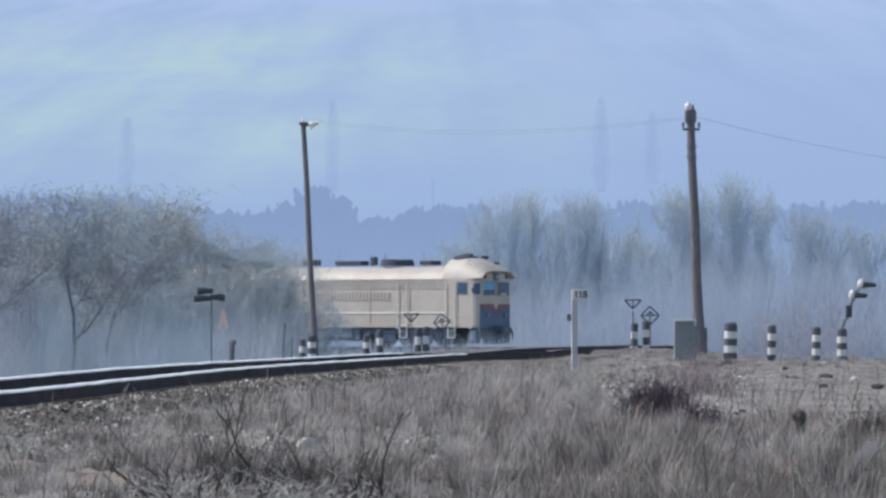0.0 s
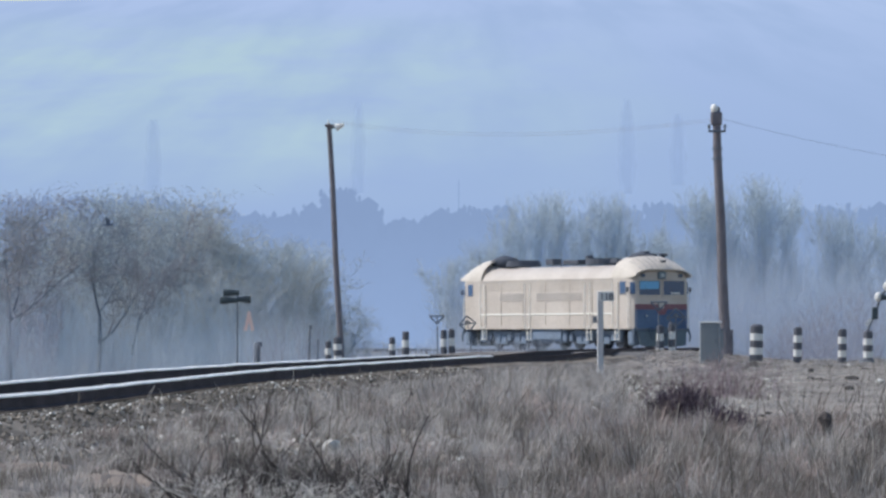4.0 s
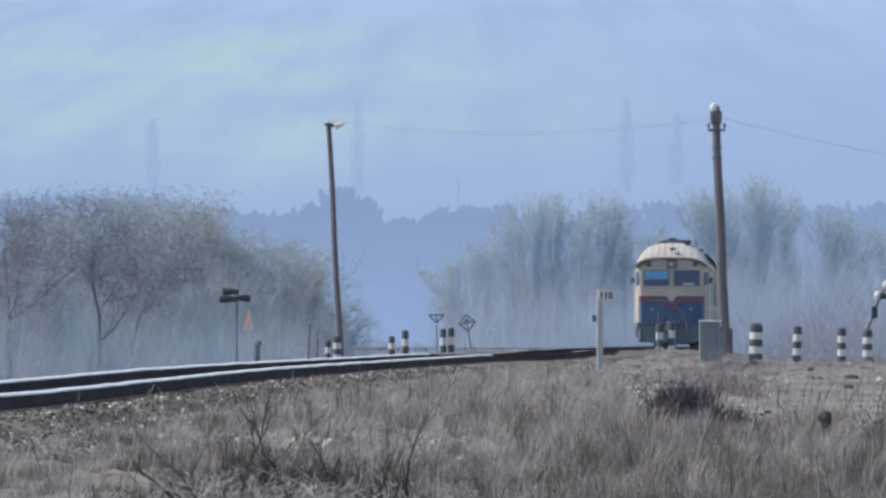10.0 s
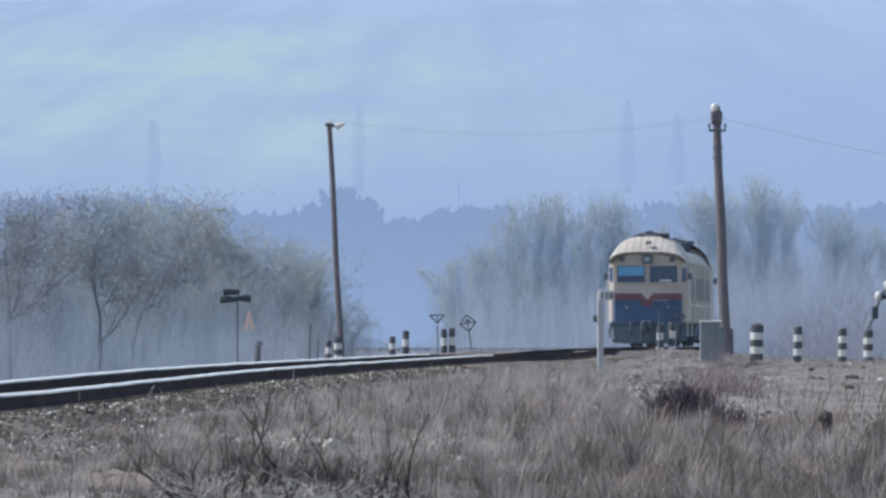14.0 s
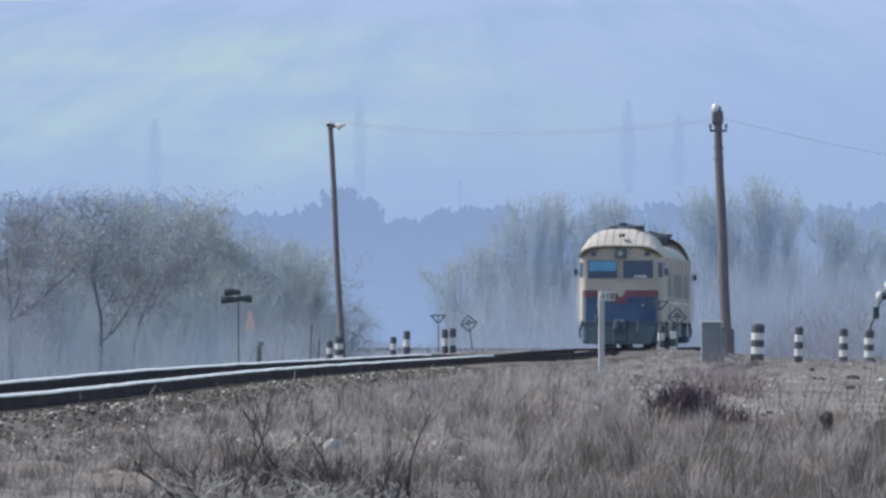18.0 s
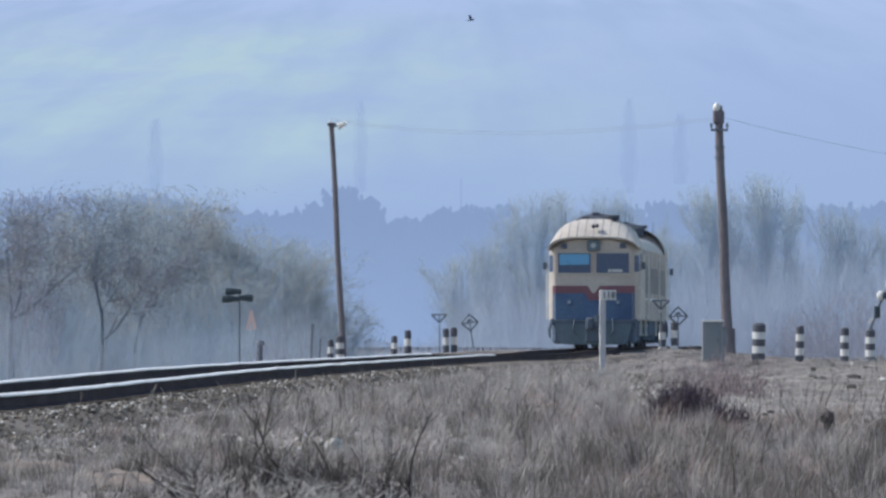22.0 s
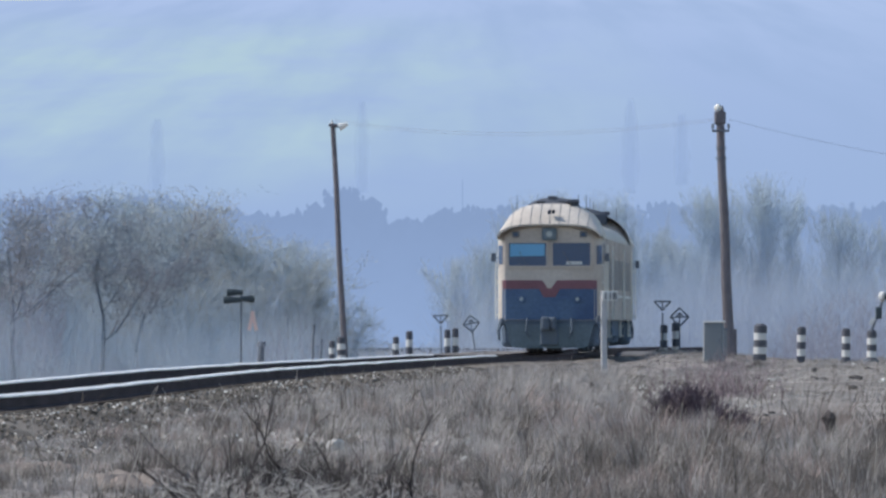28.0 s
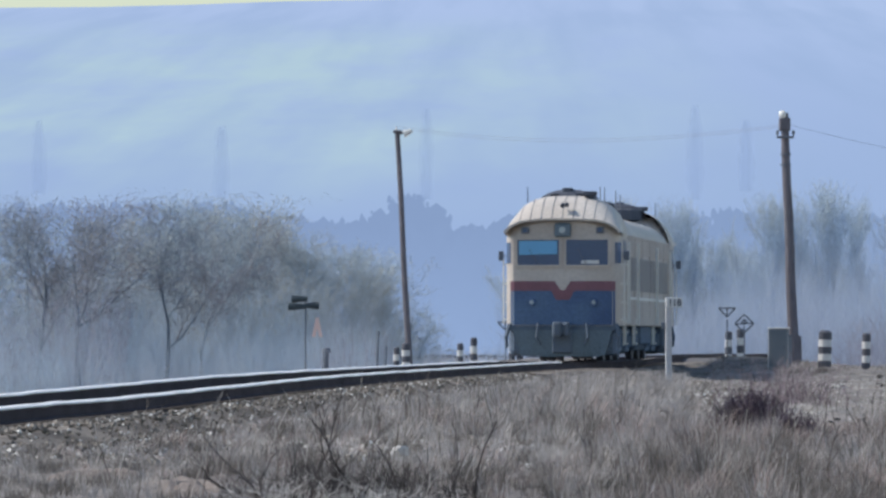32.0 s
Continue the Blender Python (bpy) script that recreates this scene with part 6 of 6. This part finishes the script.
def motions():
    """The locomotive rolls along the line at a steady walking pace and a bit; its wheels turn with the way."""
    rows = []
    for i in range(65):
        t = i * 0.5
        a = START + (END - START) * t / 32
        f, r = on_line(a), on_line(a + 15.0)
        d = f - r
        mid = f - d / np.linalg.norm(d) * HALF
        zf, zr = grade(*f), grade(*r)
        rows.append((t, pose(mid[0], mid[1], (zf + zr) / 2, degrees_of(math.atan2(zf - zr, 15.0)), 0, degrees_of(math.atan2(d[1], d[0])) - 90)))
    walk(loco, rows)
    way = abs(END - START)
    steps = 161
    for ws, yy in wheels:
        walk(ws, [(32 * i / (steps - 1), pose(0, yy, 0.525, -degrees_of(way * i / (steps - 1) / 0.525))) for i in range(steps)])
    # the bird comes in from above, crosses and climbs away: seconds, across, away, height, heading
    rows = [(0, -93, 300, 66, -90), (10, -60, 300, 48, -90), (18, -21, 300, 27.5, -90), (20.4, -6.2, 300, 20.7, -90), (20.8, -4.6, 300, 19.8, -92), (21.2, -3.0, 300, 19.35, -90),
            (21.6, -0.85, 300, 19.0, -86), (22.0, 1.5, 300, 18.95, -84), (22.4, 3.85, 301, 19.0, -70), (22.8, 5.8, 304, 19.4, -50), (23.2, 7.1, 308, 20.0, -40),
            (23.8, 8.6, 314, 21.8, -38), (25, 12, 325, 27, -45), (28, 30, 345, 42, -70), (32, 60, 350, 60, -80)]
    walk(bird, [(t, pose(x, y, z, 8, 0, h)) for t, x, y, z, h in rows])
    # another crosses low in front of the trees
    rows = [(0, -41, 200, 4.6, -90), (5.5, -2.04, 200, 5.15, -90), (5.9, 0.91, 200, 5.46, -88), (6.1, 2.24, 200, 5.57, -90), (6.5, 5.1, 200, 5.66, -90), (7.0, 8.64, 200, 5.71, -90),
            (7.5, 12.4, 200, 5.53, -92), (8.1, 16.9, 200, 5.24, -92), (10, 30, 200, 5.0, -90), (32, 185, 200, 12, -90)]
    walk(low_bird, [(t, pose(x, y, z, 4, 0, h)) for t, x, y, z, h in rows])
    for wing, sx in low_wings:
        beat = [(t * 0.1, pose(sx * 0.03, 0, 0.02, 0, -sx * (15 + 40 * math.cos(2 * math.pi * (t * 0.1 - 5.5) / 0.5)), 0)) for t in range(50, 90)]
        walk(wing, [(0.0, beat[0][1]), (4.9, beat[0][1])] + beat + [(9.2, beat[-1][1]), (32.0, beat[-1][1])])
    for wing, sx in bird_wings:
        beat = [(t * 0.1, pose(sx * 0.03, 0, 0.02, 0, -sx * (22 + 48 * math.cos(2 * math.pi * (t * 0.1 - 22.0) / 0.8)), 0)) for t in range(196, 246)]
        rest = beat[0][1]
        walk(wing, [(0.0, rest), (19.4, rest)] + beat + [(25.0, beat[-1][1]), (32.0, beat[-1][1])])


motions()
